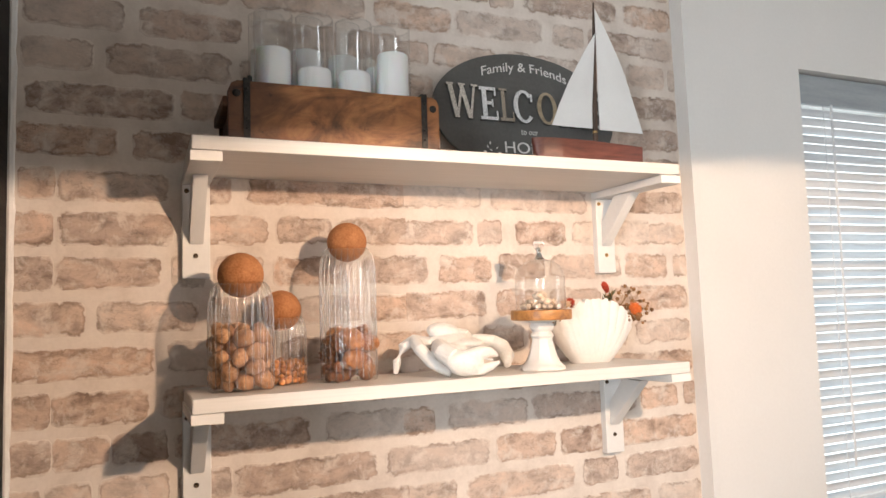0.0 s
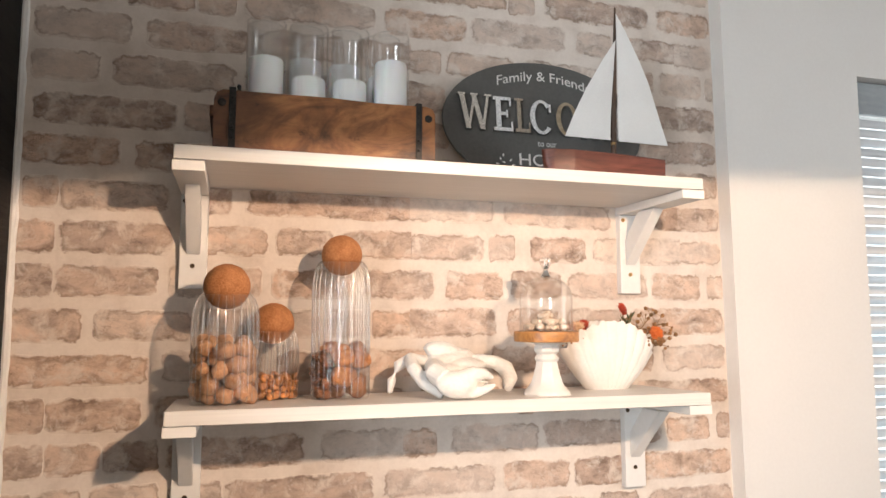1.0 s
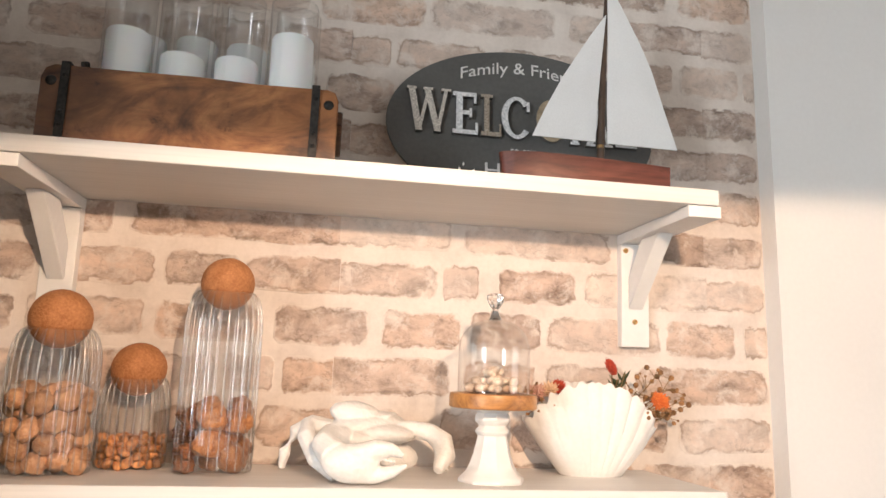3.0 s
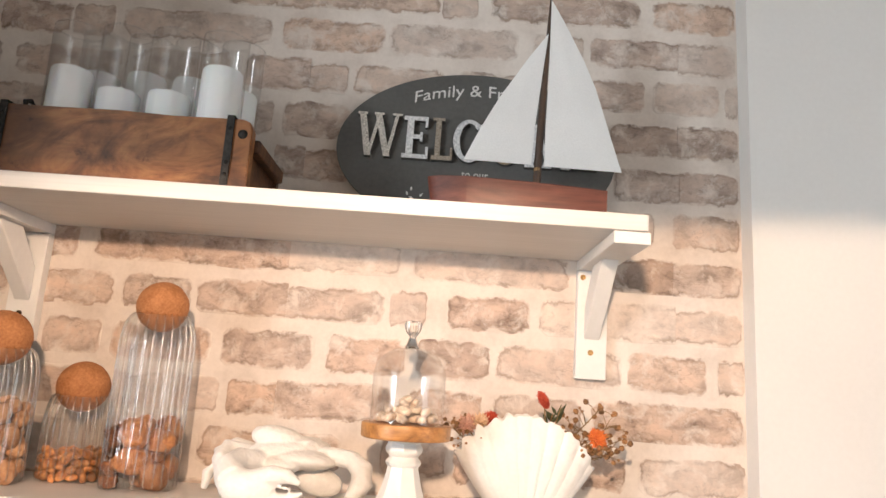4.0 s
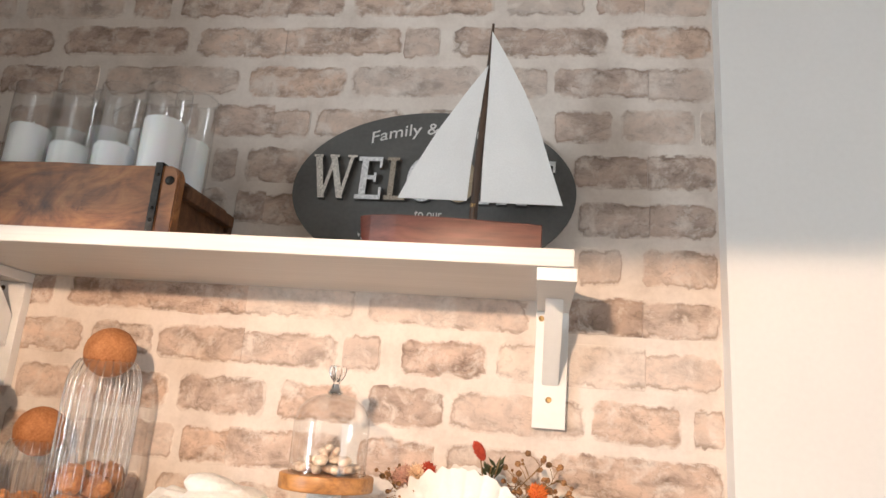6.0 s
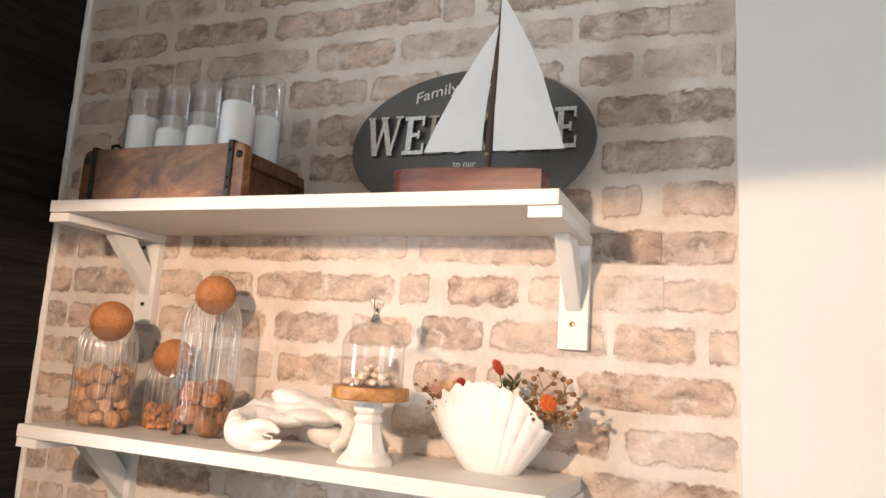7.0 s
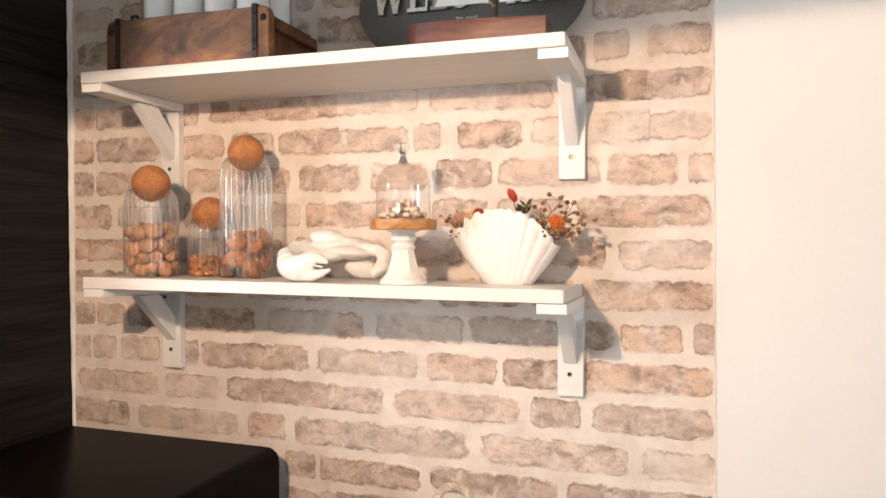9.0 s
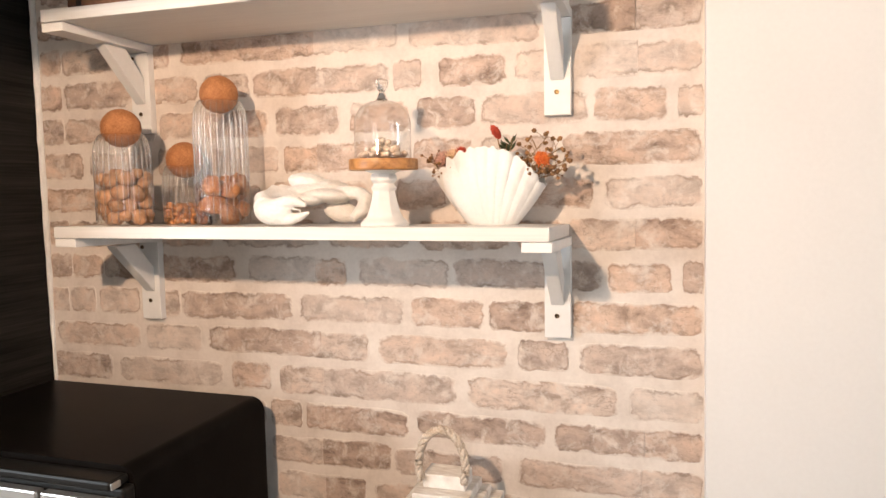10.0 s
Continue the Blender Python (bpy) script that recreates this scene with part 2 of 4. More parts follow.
GLITTER = textured("silver_glitter", (0.22, 0.20, 0.175), (0.86, 0.81, 0.73), 0.4, (420, 420, 420), (900, 900, 900), 0.5, 0.3, metal=0.2)
BRONZE = textured("bronze_glitter", (0.13, 0.105, 0.08), (0.62, 0.54, 0.44), 0.4, (420, 420, 420), (900, 900, 900), 0.5, 0.3, metal=0.3)
PATTERN = textured("white_patterned_paint", (0.42, 0.43, 0.44), (0.88, 0.88, 0.87), 0.55, (260, 260, 260), (600, 600, 600), 0.35, 0.1)
BARE = textured("bare_letter_wood", (0.26, 0.20, 0.13), (0.44, 0.35, 0.24), 0.6, (60, 60, 200), (200, 200, 400), 0.5, 0.15)
WALNUT = textured("walnut_shell", (0.33, 0.142, 0.058), (0.67, 0.395, 0.212), 0.55, (110, 110, 110), (330, 330, 330), 0.5, 0.9, 0.22)
PECAN = textured("brown_nut_shell", (0.19, 0.062, 0.02), (0.58, 0.27, 0.108), 0.42, (60, 60, 220), (300, 300, 300), 0.45, 0.8, 0.25)
KERNEL = textured("dark_nut_kernel", (0.045, 0.014, 0.006), (0.33, 0.125, 0.042), 0.4, (130, 130, 130), (380, 380, 380), 0.5, 0.9, 0.4)
CHOPPED = textured("roasted_nut_pieces", (0.26, 0.075, 0.018), (0.68, 0.33, 0.12), 0.36, (80, 80, 80), (300, 300, 300), 0.5, 0.4, 0.55)
PISTACHIO = textured("pistachio_shell", (0.50, 0.34, 0.23), (0.88, 0.77, 0.64), 0.5, (130, 130, 130), (400, 400, 400), 0.4, 0.3, 0.15)
CHROME = material("chrome", (0.75, 0.75, 0.75), 0.12, 1.0)
SILVER = textured("brushed_silver", (0.42, 0.42, 0.41), (0.58, 0.58, 0.57), 0.32, (3, 60, 60), (10, 400, 400), 0.5, 0.08, metal=0.9)
BLACK_GLOSS = textured("black_enamel", (0.004, 0.0032, 0.003), (0.007, 0.006, 0.0055), 0.3, (20, 20, 20), (300, 300, 300), 0.4, 0.04, Specular_IOR_Level=0.03)
DARK_TRIM = textured("black_plastic", (0.005, 0.005, 0.0045), (0.010, 0.0095, 0.009), 0.4, (20, 20, 20), (300, 300, 300), 0.4, 0.06, Specular_IOR_Level=0.2)
RED_DRY = textured("dried_red_petals", (0.30, 0.022, 0.012), (0.58, 0.085, 0.035), 0.8, (200, 200, 200), (600, 600, 600), 0.5, 0.4)
ORANGE_DRY = textured("dried_orange_petals", (0.58, 0.10, 0.02), (0.78, 0.24, 0.05), 0.8, (200, 200, 200), (600, 600, 600), 0.5, 0.4)
PINK_DRY = textured("dried_pink_petals", (0.46, 0.24, 0.19), (0.66, 0.42, 0.33), 0.85, (200, 200, 200), (600, 600, 600), 0.5, 0.3)
PEACH_DRY = textured("dried_peach_petals", (0.62, 0.40, 0.24), (0.80, 0.60, 0.42), 0.85, (200, 200, 200), (600, 600, 600), 0.5, 0.3)
STEM_DRY = textured("dried_stem", (0.16, 0.09, 0.035), (0.32, 0.19, 0.08), 0.8, (90, 90, 90), (400, 400, 400), 0.5, 0.3)
LEAF_DRY = textured("dried_green_leaf", (0.045, 0.06, 0.025), (0.12, 0.13, 0.06), 0.75, (90, 90, 90), (400, 400, 400), 0.5, 0.3)
BERRY = textured("dried_seed_heads", (0.15, 0.062, 0.022), (0.40, 0.21, 0.085), 0.75, (200, 200, 200), (600, 600, 600), 0.5, 0.4, 0.3)
ROPE = textured("whitened_rope", (0.34, 0.26, 0.19), (0.66, 0.58, 0.49), 0.9, (60, 60, 60), (400, 400, 400), 0.5, 0.5)
DISTRESSED = textured("distressed_white_wood", (0.52, 0.47, 0.42), (0.82, 0.80, 0.76), 0.7, (18, 60, 18), (60, 200, 60), 0.5, 0.3)
WORKTOP = textured("dark_worktop", (0.03, 0.028, 0.026), (0.09, 0.085, 0.08), 0.35, (12, 12, 12), (160, 160, 160), 0.5, 0.08)
BLIND_WHITE = textured("white_blind_slat", (0.64, 0.66, 0.68), (0.74, 0.755, 0.77), 0.4, (6, 60, 60), (60, 200, 200), 0.3, 0.05)
# rail and valance coloured grey to stand in for the shade on them
BLIND_SHADED = textured("shaded_grey_blind_rail", (0.26, 0.29, 0.31), (0.34, 0.37, 0.39), 0.4, (6, 60, 60), (60, 200, 200), 0.3, 0.05)
SEALANT = textured("white_sealant", (0.70, 0.69, 0.67), (0.85, 0.84, 0.82), 0.6, (30, 30, 12), (140, 140, 60), 0.5, 0.4)


# ---- building ----
def thing(name, at=(0, 0, 0), turn=0, label="", category="", group="", kind=""):
    ob = new(name)
    ob.empty_display_size = 0.02
    ob.matrix_world = pose(*at, 0, 0, turn)
    return tagged(ob, label, category, group, kind)


def mesh_of(bm, name, mat, smooth=None):
    me = bpy.data.meshes.new(name)
    if smooth is not None:
        for f in bm.faces:
            f.smooth = True
        for e in bm.edges:
            e.smooth = len(e.link_faces) != 2 or e.calc_face_angle(0) < radians(smooth)
    bm.to_mesh(me)
    bm.free()
    me.materials.append(mat)
    return me


def part(name, bm, mat, parent=None, label="", smooth=None, m=None):
    ob = new(name, mesh_of(bm, name, mat, smooth))
    if parent:
        ob.parent = parent
    if m is not None:
        ob.matrix_local = m
    return tagged(ob, label)


def box(x0, x1, y0, y1, z0, z1, bevel=0.0, segments=2, bm=None):
    bm = bm or bmesh.new()
    made = bmesh.ops.create_cube(bm, size=1, matrix=Matrix.Translation(((x0 + x1) / 2, (y0 + y1) / 2, (z0 + z1) / 2)) @ Matrix.Diagonal((x1 - x0, y1 - y0, z1 - z0, 1)))
    if bevel:
        edges = list({e for v in made["verts"] for e in v.link_edges})
        bmesh.ops.bevel(bm, geom=edges, offset=bevel, segments=segments, affect="EDGES", profile=0.5)
    return bm


def lathe(profile, n=32, bm=None, flute=None, center=(0, 0)):
    """Turn (radius, height) pairs round z; radius 0 closes. flute(angle, z) scales the radius."""
    bm = bm or bmesh.new()
    rings = []
    for r, z in profile:
        if r <= 1e-6:
            rings.append([bm.verts.new((*center, z))])
        else:
            ring = []
            for i in range(n):
                a = 2 * math.pi * i / n
                k = r * (flute(a, z) if flute else 1)
                ring.append(bm.verts.new((center[0] + k * math.cos(a), center[1] + k * math.sin(a), z)))
            rings.append(ring)
    for a, b in zip(rings, rings[1:]):
        for i in range(n):
            j = (i + 1) % n
            if len(a) == 1 and len(b) == 1:
                continue
            if len(a) == 1:
                bm.faces.new((a[0], b[j], b[i]))
            elif len(b) == 1:
                bm.faces.new((a[i], a[j], b[0]))
            else:
                bm.faces.new((a[i], a[j], b[j], b[i]))
    bmesh.ops.recalc_face_normals(bm, faces=bm.faces)
    return bm


def prism(outline, y0, y1, bm=None):
    """A plate with an outline in x and z, between two depths y."""
    bm = bm or bmesh.new()
    front = [bm.verts.new((x, y0, z)) for x, z in outline]
    back = [bm.verts.new((x, y1, z)) for x, z in outline]
    bm.faces.new(front)
    bm.faces.new(back[::-1])
    k = len(outline)
    for i in range(k):
        j = (i + 1) % k
        bm.faces.new((front[j], front[i], back[i], back[j]))
    bmesh.ops.recalc_face_normals(bm, faces=bm.faces)
    return bm


def tube(points, radius, n=8, bm=None):
    """A round rod along points; radius a number or one per point."""
    bm = bm or bmesh.new()
    points = [Vector(p) for p in points]
    rings = []
    for i, p in enumerate(points):
        way = (points[min(i + 1, len(points) - 1)] - points[max(i - 1, 0)]).normalized()
        side = way.cross(Vector((0, 0, 1)) if abs(way.z) < 0.9 else Vector((1, 0, 0))).normalized()
        up = side.cross(way)
        r = radius[i] if hasattr(radius, "__len__") else radius
        rings.append([bm.verts.new(p + r * (math.cos(2 * math.pi * k / n) * side + math.sin(2 * math.pi * k / n) * up)) for k in range(n)])
    for a, b in zip(rings, rings[1:]):
        for k in range(n):
            bm.faces.new((a[k], a[(k + 1) % n], b[(k + 1) % n], b[k]))
    bm.faces.new(rings[0][::-1])
    bm.faces.new(rings[-1])
    bmesh.ops.recalc_face_normals(bm, faces=bm.faces)
    return bm


# ---- the room ----

def structure(name, bm, mat, label, category):
    return tagged(part(name, bm, mat), label, category, kind="structure")


def right_at(z):
    """The corner where brick paper meets white wall, a little out of plumb."""
    return RIGHT - 0.0155 * (z - 1.38)


def out_of_plumb(bm):
    for v in bm.verts:
        if abs(v.co.x - RIGHT) < 1e-5:
            v.co.x = right_at(v.co.z)
    return bm


wall_north = structure("wall_north", out_of_plumb(box(WEST, RIGHT, 0, 0.2, 0, TOP)), MORTAR, "wall papered with faded brick pattern, pale mortar joints", "wall")
WX0, WX1, WZ0, WZ1 = 1.322, 2.4, 1.02, 2.077
bm = box(RIGHT, WX0, STEP, 0.2, 0, TOP)
box(WX1, EAST + 0.15, STEP, 0.2, 0, TOP, bm=bm)
box(WX0, WX1, STEP, 0.2, 0, WZ0, bm=bm)
box(WX0, WX1, STEP, 0.2, WZ1, TOP, bm=bm)
structure("wall_window", out_of_plumb(bm), WALL_WHITE, "smooth white painted wall beside the brick paper", "wall")
bm = box(EAST, EAST + 0.15, SOUTH, -2.4, 0, TOP)
box(EAST, EAST + 0.15, -1.1, STEP, 0, TOP, bm=bm)
box(EAST, EAST + 0.15, -2.4, -1.1, 0, 0.75, bm=bm)
box(EAST, EAST + 0.15, -2.4, -1.1, 2.25, TOP, bm=bm)
structure("wall_east", bm, WALL_WHITE, "plain white painted wall with a window opening", "wall")
structure("wall_west", box(WEST - 0.15, WEST, SOUTH, 0, 0, TOP), WALL_WHITE, "plain white painted wall", "wall")
bm = box(WEST - 0.15, -3.3, SOUTH - 0.15, SOUTH, 0, TOP)
box(-2.0, EAST + 0.15, SOUTH - 0.15, SOUTH, 0, TOP, bm=bm)
box(-3.3, -2.0, SOUTH - 0.15, SOUTH, 0, 0.8, bm=bm)
box(-3.3, -2.0, SOUTH - 0.15, SOUTH, 2.3, TOP, bm=bm)
structure("wall_south", bm, WALL_WHITE, "plain white painted wall with a wide window opening", "wall")
structure("floor", box(WEST - 0.15, EAST + 0.15, SOUTH - 0.15, 0.2, -0.1, 0), FLOOR_WOOD, "brown wooden floor", "floor")
structure("ceiling", box(WEST - 0.15, EAST + 0.15, SOUTH - 0.15, 0.2, TOP, TOP + 0.1), WALL_WHITE, "plain white painted ceiling", "ceiling")


# ---- shelves ----
SHELF_U, SHELF_L, DEPTH, LONG = 1.796, 1.449, 0.211, 0.80
LEAN = 1.8

def on_lower(y):
    """Height of the lower board's top at a place in front of the wall."""
    return SHELF_L - y * math.tan(radians(LEAN)) + 0.0002


def shelf(top, lean):
    ob = thing("wall_shelf", (0, 0, top), 0, "white wooden board shelf on two white brackets", "shelf", "wall shelves")
    part("board", box(0.0012, LONG - 0.0012, -DEPTH + 0.0012, -0.0005, -0.019, 0, 0.0008), SHELF_WHITE, ob)
    part("front_edge", box(0.0012, LONG - 0.0012, -DEPTH, -DEPTH + 0.001, -0.0185, -0.0005, 0.0003), SHELF_WHITE, ob)
    for x in (0.0, LONG - 0.001):
        part("end_edge", box(x, x + 0.001, -DEPTH, -0.001, -0.0185, -0.0005, 0.0003), SHELF_WHITE, ob)
    ob.matrix_world = pose(0, -0.001, top, -lean, 0, 0)
    return ob


def bracket(x, top, metal, lean):
    """White wooden bracket: arm under the board, post on the wall, slanted brace between them, two screws."""
    w, low = 0.041, 0.160
    ob = thing("shelf_bracket", (x, 0, top), 0, "white wooden shelf bracket with a slanted brace, screwed to the wall", "bracket", "shelf brackets")
    part("arm", box(-w / 2, w / 2, -DEPTH + 0.002, -0.0005, -0.014, 0, 0.001), WHITE_PAINT, ob, "", None, pose(0, 0, 0, -lean, 0, 0))
    part("post", box(-w / 2, w / 2, -0.016, -0.0005, -low, -0.0145, 0.001), WHITE_PAINT, ob)
    bm = bmesh.new()
    t = 0.0105
    outline = [(-0.112, -0.0145), (-0.060, -0.0145), (-0.0165, -0.062), (-0.0165, -0.108)]
    a = [bm.verts.new((-t, y, z)) for y, z in outline]
    b = [bm.verts.new((t, y, z)) for y, z in outline]
    bm.faces.new(a)
    bm.faces.new(b[::-1])
    for i in range(4):
        j = (i + 1) % 4
        bm.faces.new((a[j], a[i], b[i], b[j]))
    bmesh.ops.recalc_face_normals(bm, faces=bm.faces)
    bmesh.ops.bevel(bm, geom=bm.edges[:], offset=0.001, segments=2, affect="EDGES")
    part("brace", bm, WHITE_PAINT, ob)
    for dx, z in ((-0.014, -0.024), (-0.001, -0.125)):
        head = lathe([(0, 0.0004), (0.0014, 0.0004), (0.0016, 0.0012), (0.0034, 0.0018), (0.0038, 0.0008), (0.0038, 0)], 14)
        part("screw", head, metal, ob, "", 40, pose(dx, -0.0162, z, 90))
    return ob


for top, lean in ((SHELF_U, 0.0), (SHELF_L, LEAN)):
    shelf(top, lean)
    for x in (0.0185, 0.7835):
        bracket(x, top - 0.0195, BRASS if x > 0.5 and top == SHELF_U else SCREW, lean)


# ---- window with blind ----
window = thing("window_1", ((WX0 + WX1) / 2, 0.12, WZ0), 0, "white window frame behind a closed venetian blind", "window", kind="structure")
HW, HH = (WX1 - WX0) / 2, WZ1 - WZ0
for name, b in (("window_frame", (-HW, HW, 0, 0.05, 0, 0.02)), ("window_frame", (-HW, HW, 0, 0.05, HH - 0.02, HH)),
                ("window_frame", (-HW, -HW + 0.02, 0, 0.05, 0.021, HH - 0.021)), ("window_frame", (HW - 0.02, HW, 0, 0.05, 0.021, HH - 0.021))):
    part(name, box(*b, 0.004), WHITE_PAINT, window)
part("pane", box(-HW + 0.021, HW - 0.021, 0.02, 0.026, 0.021, HH - 0.021), PANE_GLASS, window).visible_shadow = False
part("window_sill", box(-HW, HW, -0.15, -0.002, -0.0, 0.02, 0.004), WHITE_PAINT, window)

glow = bpy.data.materials.new("overcast_sky")
glow.use_nodes = True
gn = glow.node_tree.nodes
gn.remove(gn["Principled BSDF"])
em = gn.new("ShaderNodeEmission")
em.inputs[0].default_value, em.inputs[1].default_value = (0.95, 0.98, 1.0, 1), 2.1
glow.node_tree.links.new(em.outputs[0], gn["Material Output"].inputs[0])
structure("backdrop", box(0.4, 4.2, 1.2, 1.22, 0.0, 4.2), glow, "bright overcast sky outside the window", "backdrop")

blind = thing("venetian_blind", ((WX0 + WX1) / 2, 0.015, WZ1), 0, "white venetian blind with closed narrow slats in the window recess", "blind")
part("headrail", box(-HW + 0.004, HW - 0.004, -0.022, 0.022, -0.058, -0.004, 0.003), BLIND_SHADED, blind)
part("valance", box(-HW + 0.003, HW - 0.003, -0.030, -0.024, -0.072, -0.003, 0.002), BLIND_SHADED, blind)
bm = bmesh.new()
rows = []
for k in range(7):
    u = k / 6 - 0.5
    rows.append([bm.verts.new((x, u * 0.0184, -0.0016 * (4 * u * u))) for x in (-HW + 0.004, HW - 0.004)])
for a, b in zip(rows, rows[1:]):
    bm.faces.new((a[0], a[1], b[1], b[0]))
bmesh.ops.solidify(bm, geom=bm.faces[:], thickness=0.0005)
slat_mesh = mesh_of(bm, "slat", BLIND_WHITE, 40)
for k in range(44):
    slat = new("slat", slat_mesh)
    slat.parent = blind
    slat.matrix_local = pose(0, 0, -0.084 - 0.0213 * k, -84 + 1.5 * math.sin(k * 1.7), 0, 0)
for x in (-0.42, 0.0, 0.42):
    part("ladder_cord", tube([(x, -0.013, -0.06 - 0.05 * i) for i in range(20)], 0.0012, 6), BLIND_WHITE, blind)
part("tilt_wand", tube([(-0.415, -0.03, -0.07 - 0.04 * i) for i in range(22)], 0.0032, 6), BLIND_WHITE, blind)
part("bottom_rail", box(-HW + 0.004, HW - 0.004, -0.012, 0.012, -1.035, -1.022, 0.002), BLIND_WHITE, blind)

# ---- corner bead ----
bm = tube([(LEFT + 0.003 + 0.0003 * math.sin(i * 0.9) + 0.0003 * math.sin(i * 2.3), -0.0045, 1.12 + 0.026 * i) for i in range(50)], [0.0030 + 0.0033 * min(1.0, i / 14) + 0.0006 * math.sin(i * 1.7) + 0.0006 * math.sin(i * 3.1) for i in range(50)], 8)
structure("trim", bm, SEALANT, "rough white sealant bead in the wall corner", "trim")

# ---- tall cupboard, worktop ----
CUP = -0.85
cupboard = thing("tall_cupboard", ((CUP + LEFT) / 2, -0.31, 0), 0, "tall cupboard with black wood-grain side panel", "cupboard")
hw = (LEFT - CUP) / 2
part("side_panel", box(hw - 0.018, hw, -0.31, 0.3085, 0.1, 2.45, 0.001), BLACK_WOOD, cupboard)
part("side_panel", box(-hw, -hw + 0.018, -0.31, 0.3085, 0.1, 2.45, 0.001), BLACK_WOOD, cupboard)
part("top_panel", box(-hw + 0.0185, hw - 0.0185, -0.31, 0.3085, 2.43, 2.45), BLACK_WOOD, cupboard)
part("plinth", box(-hw + 0.0185, hw - 0.0185, -0.27, 0.3085, 0, 0.099), BLACK_WOOD, cupboard)
for z0, z1 in ((0.1, 1.3), (1.303, 2.45)):
    d = part("door", box(-hw + 0.001, hw - 0.001, -0.331, -0.312, z0, z1, 0.002), BLACK_WOOD, cupboard)
    part("handle", tube([(hw - 0.05, -0.333, z0 + 0.4), (hw - 0.05, -0.36, z0 + 0.41), (hw - 0.05, -0.36, z0 + 0.6), (hw - 0.05, -0.333, z0 + 0.61)], 0.006), SILVER, d)
TABLE = 0.88
tagged(part("worktop", box(LEFT + 0.001, EAST - 0.001, -0.62, STEP - 0.001, TABLE - 0.04, TABLE, 0.003), WORKTOP), "dark stone-look kitchen worktop along the wall", "worktop")
for i in range(5):
    x0 = LEFT + 0.002 + i * 0.62
    unit = thing("base_cabinet", (x0, -0.04, 0), 0, "black wood-grain base cabinet under the worktop", "cabinet", "base cabinets")
    part("body", box(0, 0.618, -0.54, 0, 0.1, TABLE - 0.041), BLACK_WOOD, unit)
    part("plinth", box(0, 0.618, -0.50, 0, 0, 0.099), BLACK_WOOD, unit)
    part("handle", tube([(0.2, -0.562, 0.75), (0.2, -0.585, 0.75), (0.42, -0.585, 0.75), (0.42, -0.562, 0.75)], 0.006), SILVER, part("door", box(0.002, 0.616, -0.56, -0.541, 0.105, TABLE - 0.045, 0.002), BLACK_WOOD, unit))

# ---- microwave ----
mw = thing("microwave", (0.035, -0.225, TABLE), 0, "black microwave oven with silver front panel on the worktop", "microwave")
R, HWM, TOPM = 0.024, 0.242, 0.268
shell = [(-HWM, 0.012), (HWM, 0.012)]
shell += [(HWM - R + R * math.cos(i * math.pi / 14), TOPM - R + R * math.sin(i * math.pi / 14)) for i in range(8)]
shell += [(-HWM + R - R * math.sin(i * math.pi / 14), TOPM - R + R * math.cos(i * math.pi / 14)) for i in range(8)]
part("body", prism(shell, -0.150, 0.170), BLACK_GLOSS, mw, "", 40)
part("front_frame", box(-0.243, 0.243, -0.172, -0.1505, 0.012, 0.247, 0.004), DARK_TRIM, mw)
part("top_trim", box(-0.243, 0.2340, -0.186, -0.1505, 0.2475, 0.2605, 0.004), DARK_TRIM, mw)
part("trim_end", box(0.2345, 0.2375, -0.186, -0.170, 0.2500, 0.2590, 0.001), SILVER, mw)
door = part("door", box(-0.240, 0.114, -0.188, -0.1725, 0.018, 0.236, 0.003), SILVER, mw)
part("door_glass", box(-0.215, 0.085, -0.190, -0.1885, 0.05, 0.215, 0.001), BLACK_GLOSS, door)
part("handle", tube([(0.1, -0.189, 0.06), (0.1, -0.205, 0.07), (0.1, -0.205, 0.2), (0.1, -0.189, 0.21)], 0.006), SILVER, door)
panel = part("control_panel", box(0.120, 0.236, -0.188, -0.1725, 0.018, 0.236, 0.003), SILVER, mw)
part("display", box(0.14, 0.232, -0.1895, -0.1885, 0.19, 0.225, 0.0005), BLACK_GLOSS, panel)
part("dial", lathe([(0, 0.014), (0.018, 0.014), (0.02, 0.011), (0.021, 0)], 28), DARK_TRIM, panel, "", 40, pose(0.186, -0.1885, 0.1, 90))
for sx in (-0.21, 0.21):
    for y in (-0.13, 0.13):
        part("foot", lathe([(0, 0), (0.012, 0), (0.013, 0.0115), (0, 0.0115)], 12), DARK_TRIM, mw, "", 40, pose(sx, y, 0))

# ---- lantern ----
lan = thing("lantern", (0.632, -0.125, TABLE), 0, "distressed white wooden lantern with a twisted rope handle", "lantern")
part("base", box(-0.075, 0.075, -0.075, 0.075, 0, 0.018, 0.002), DISTRESSED, lan)
for sx in (-1, 1):
    for sy in (-1, 1):
        part("post", box(sx * 0.062 - 0.008, sx * 0.062 + 0.008, sy * 0.062 - 0.008, sy * 0.062 + 0.008, 0.0185, 0.1295, 0.001), DISTRESSED, lan)
for a in range(4):
    part("pane", box(-0.0535, 0.0535, -0.063, -0.061, 0.02, 0.129), CLEAR_GLASS, lan, "", None, pose(0, 0, 0, 0, 0, 90 * a))
part("roof", box(-0.072, 0.072, -0.072, 0.072, 0.130, 0.148, 0.002), DISTRESSED, lan)
part("roof", box(-0.055, 0.055, -0.055, 0.055, 0.1485, 0.164, 0.002), DISTRESSED, lan)
part("roof", box(-0.043, 0.043, -0.043, 0.043, 0.1645, 0.180, 0.002), DISTRESSED, lan)
part("cap", box(-0.033, 0.033, -0.022, 0.022, 0.1805, 0.202, 0.002), DISTRESSED, lan)
arc = []
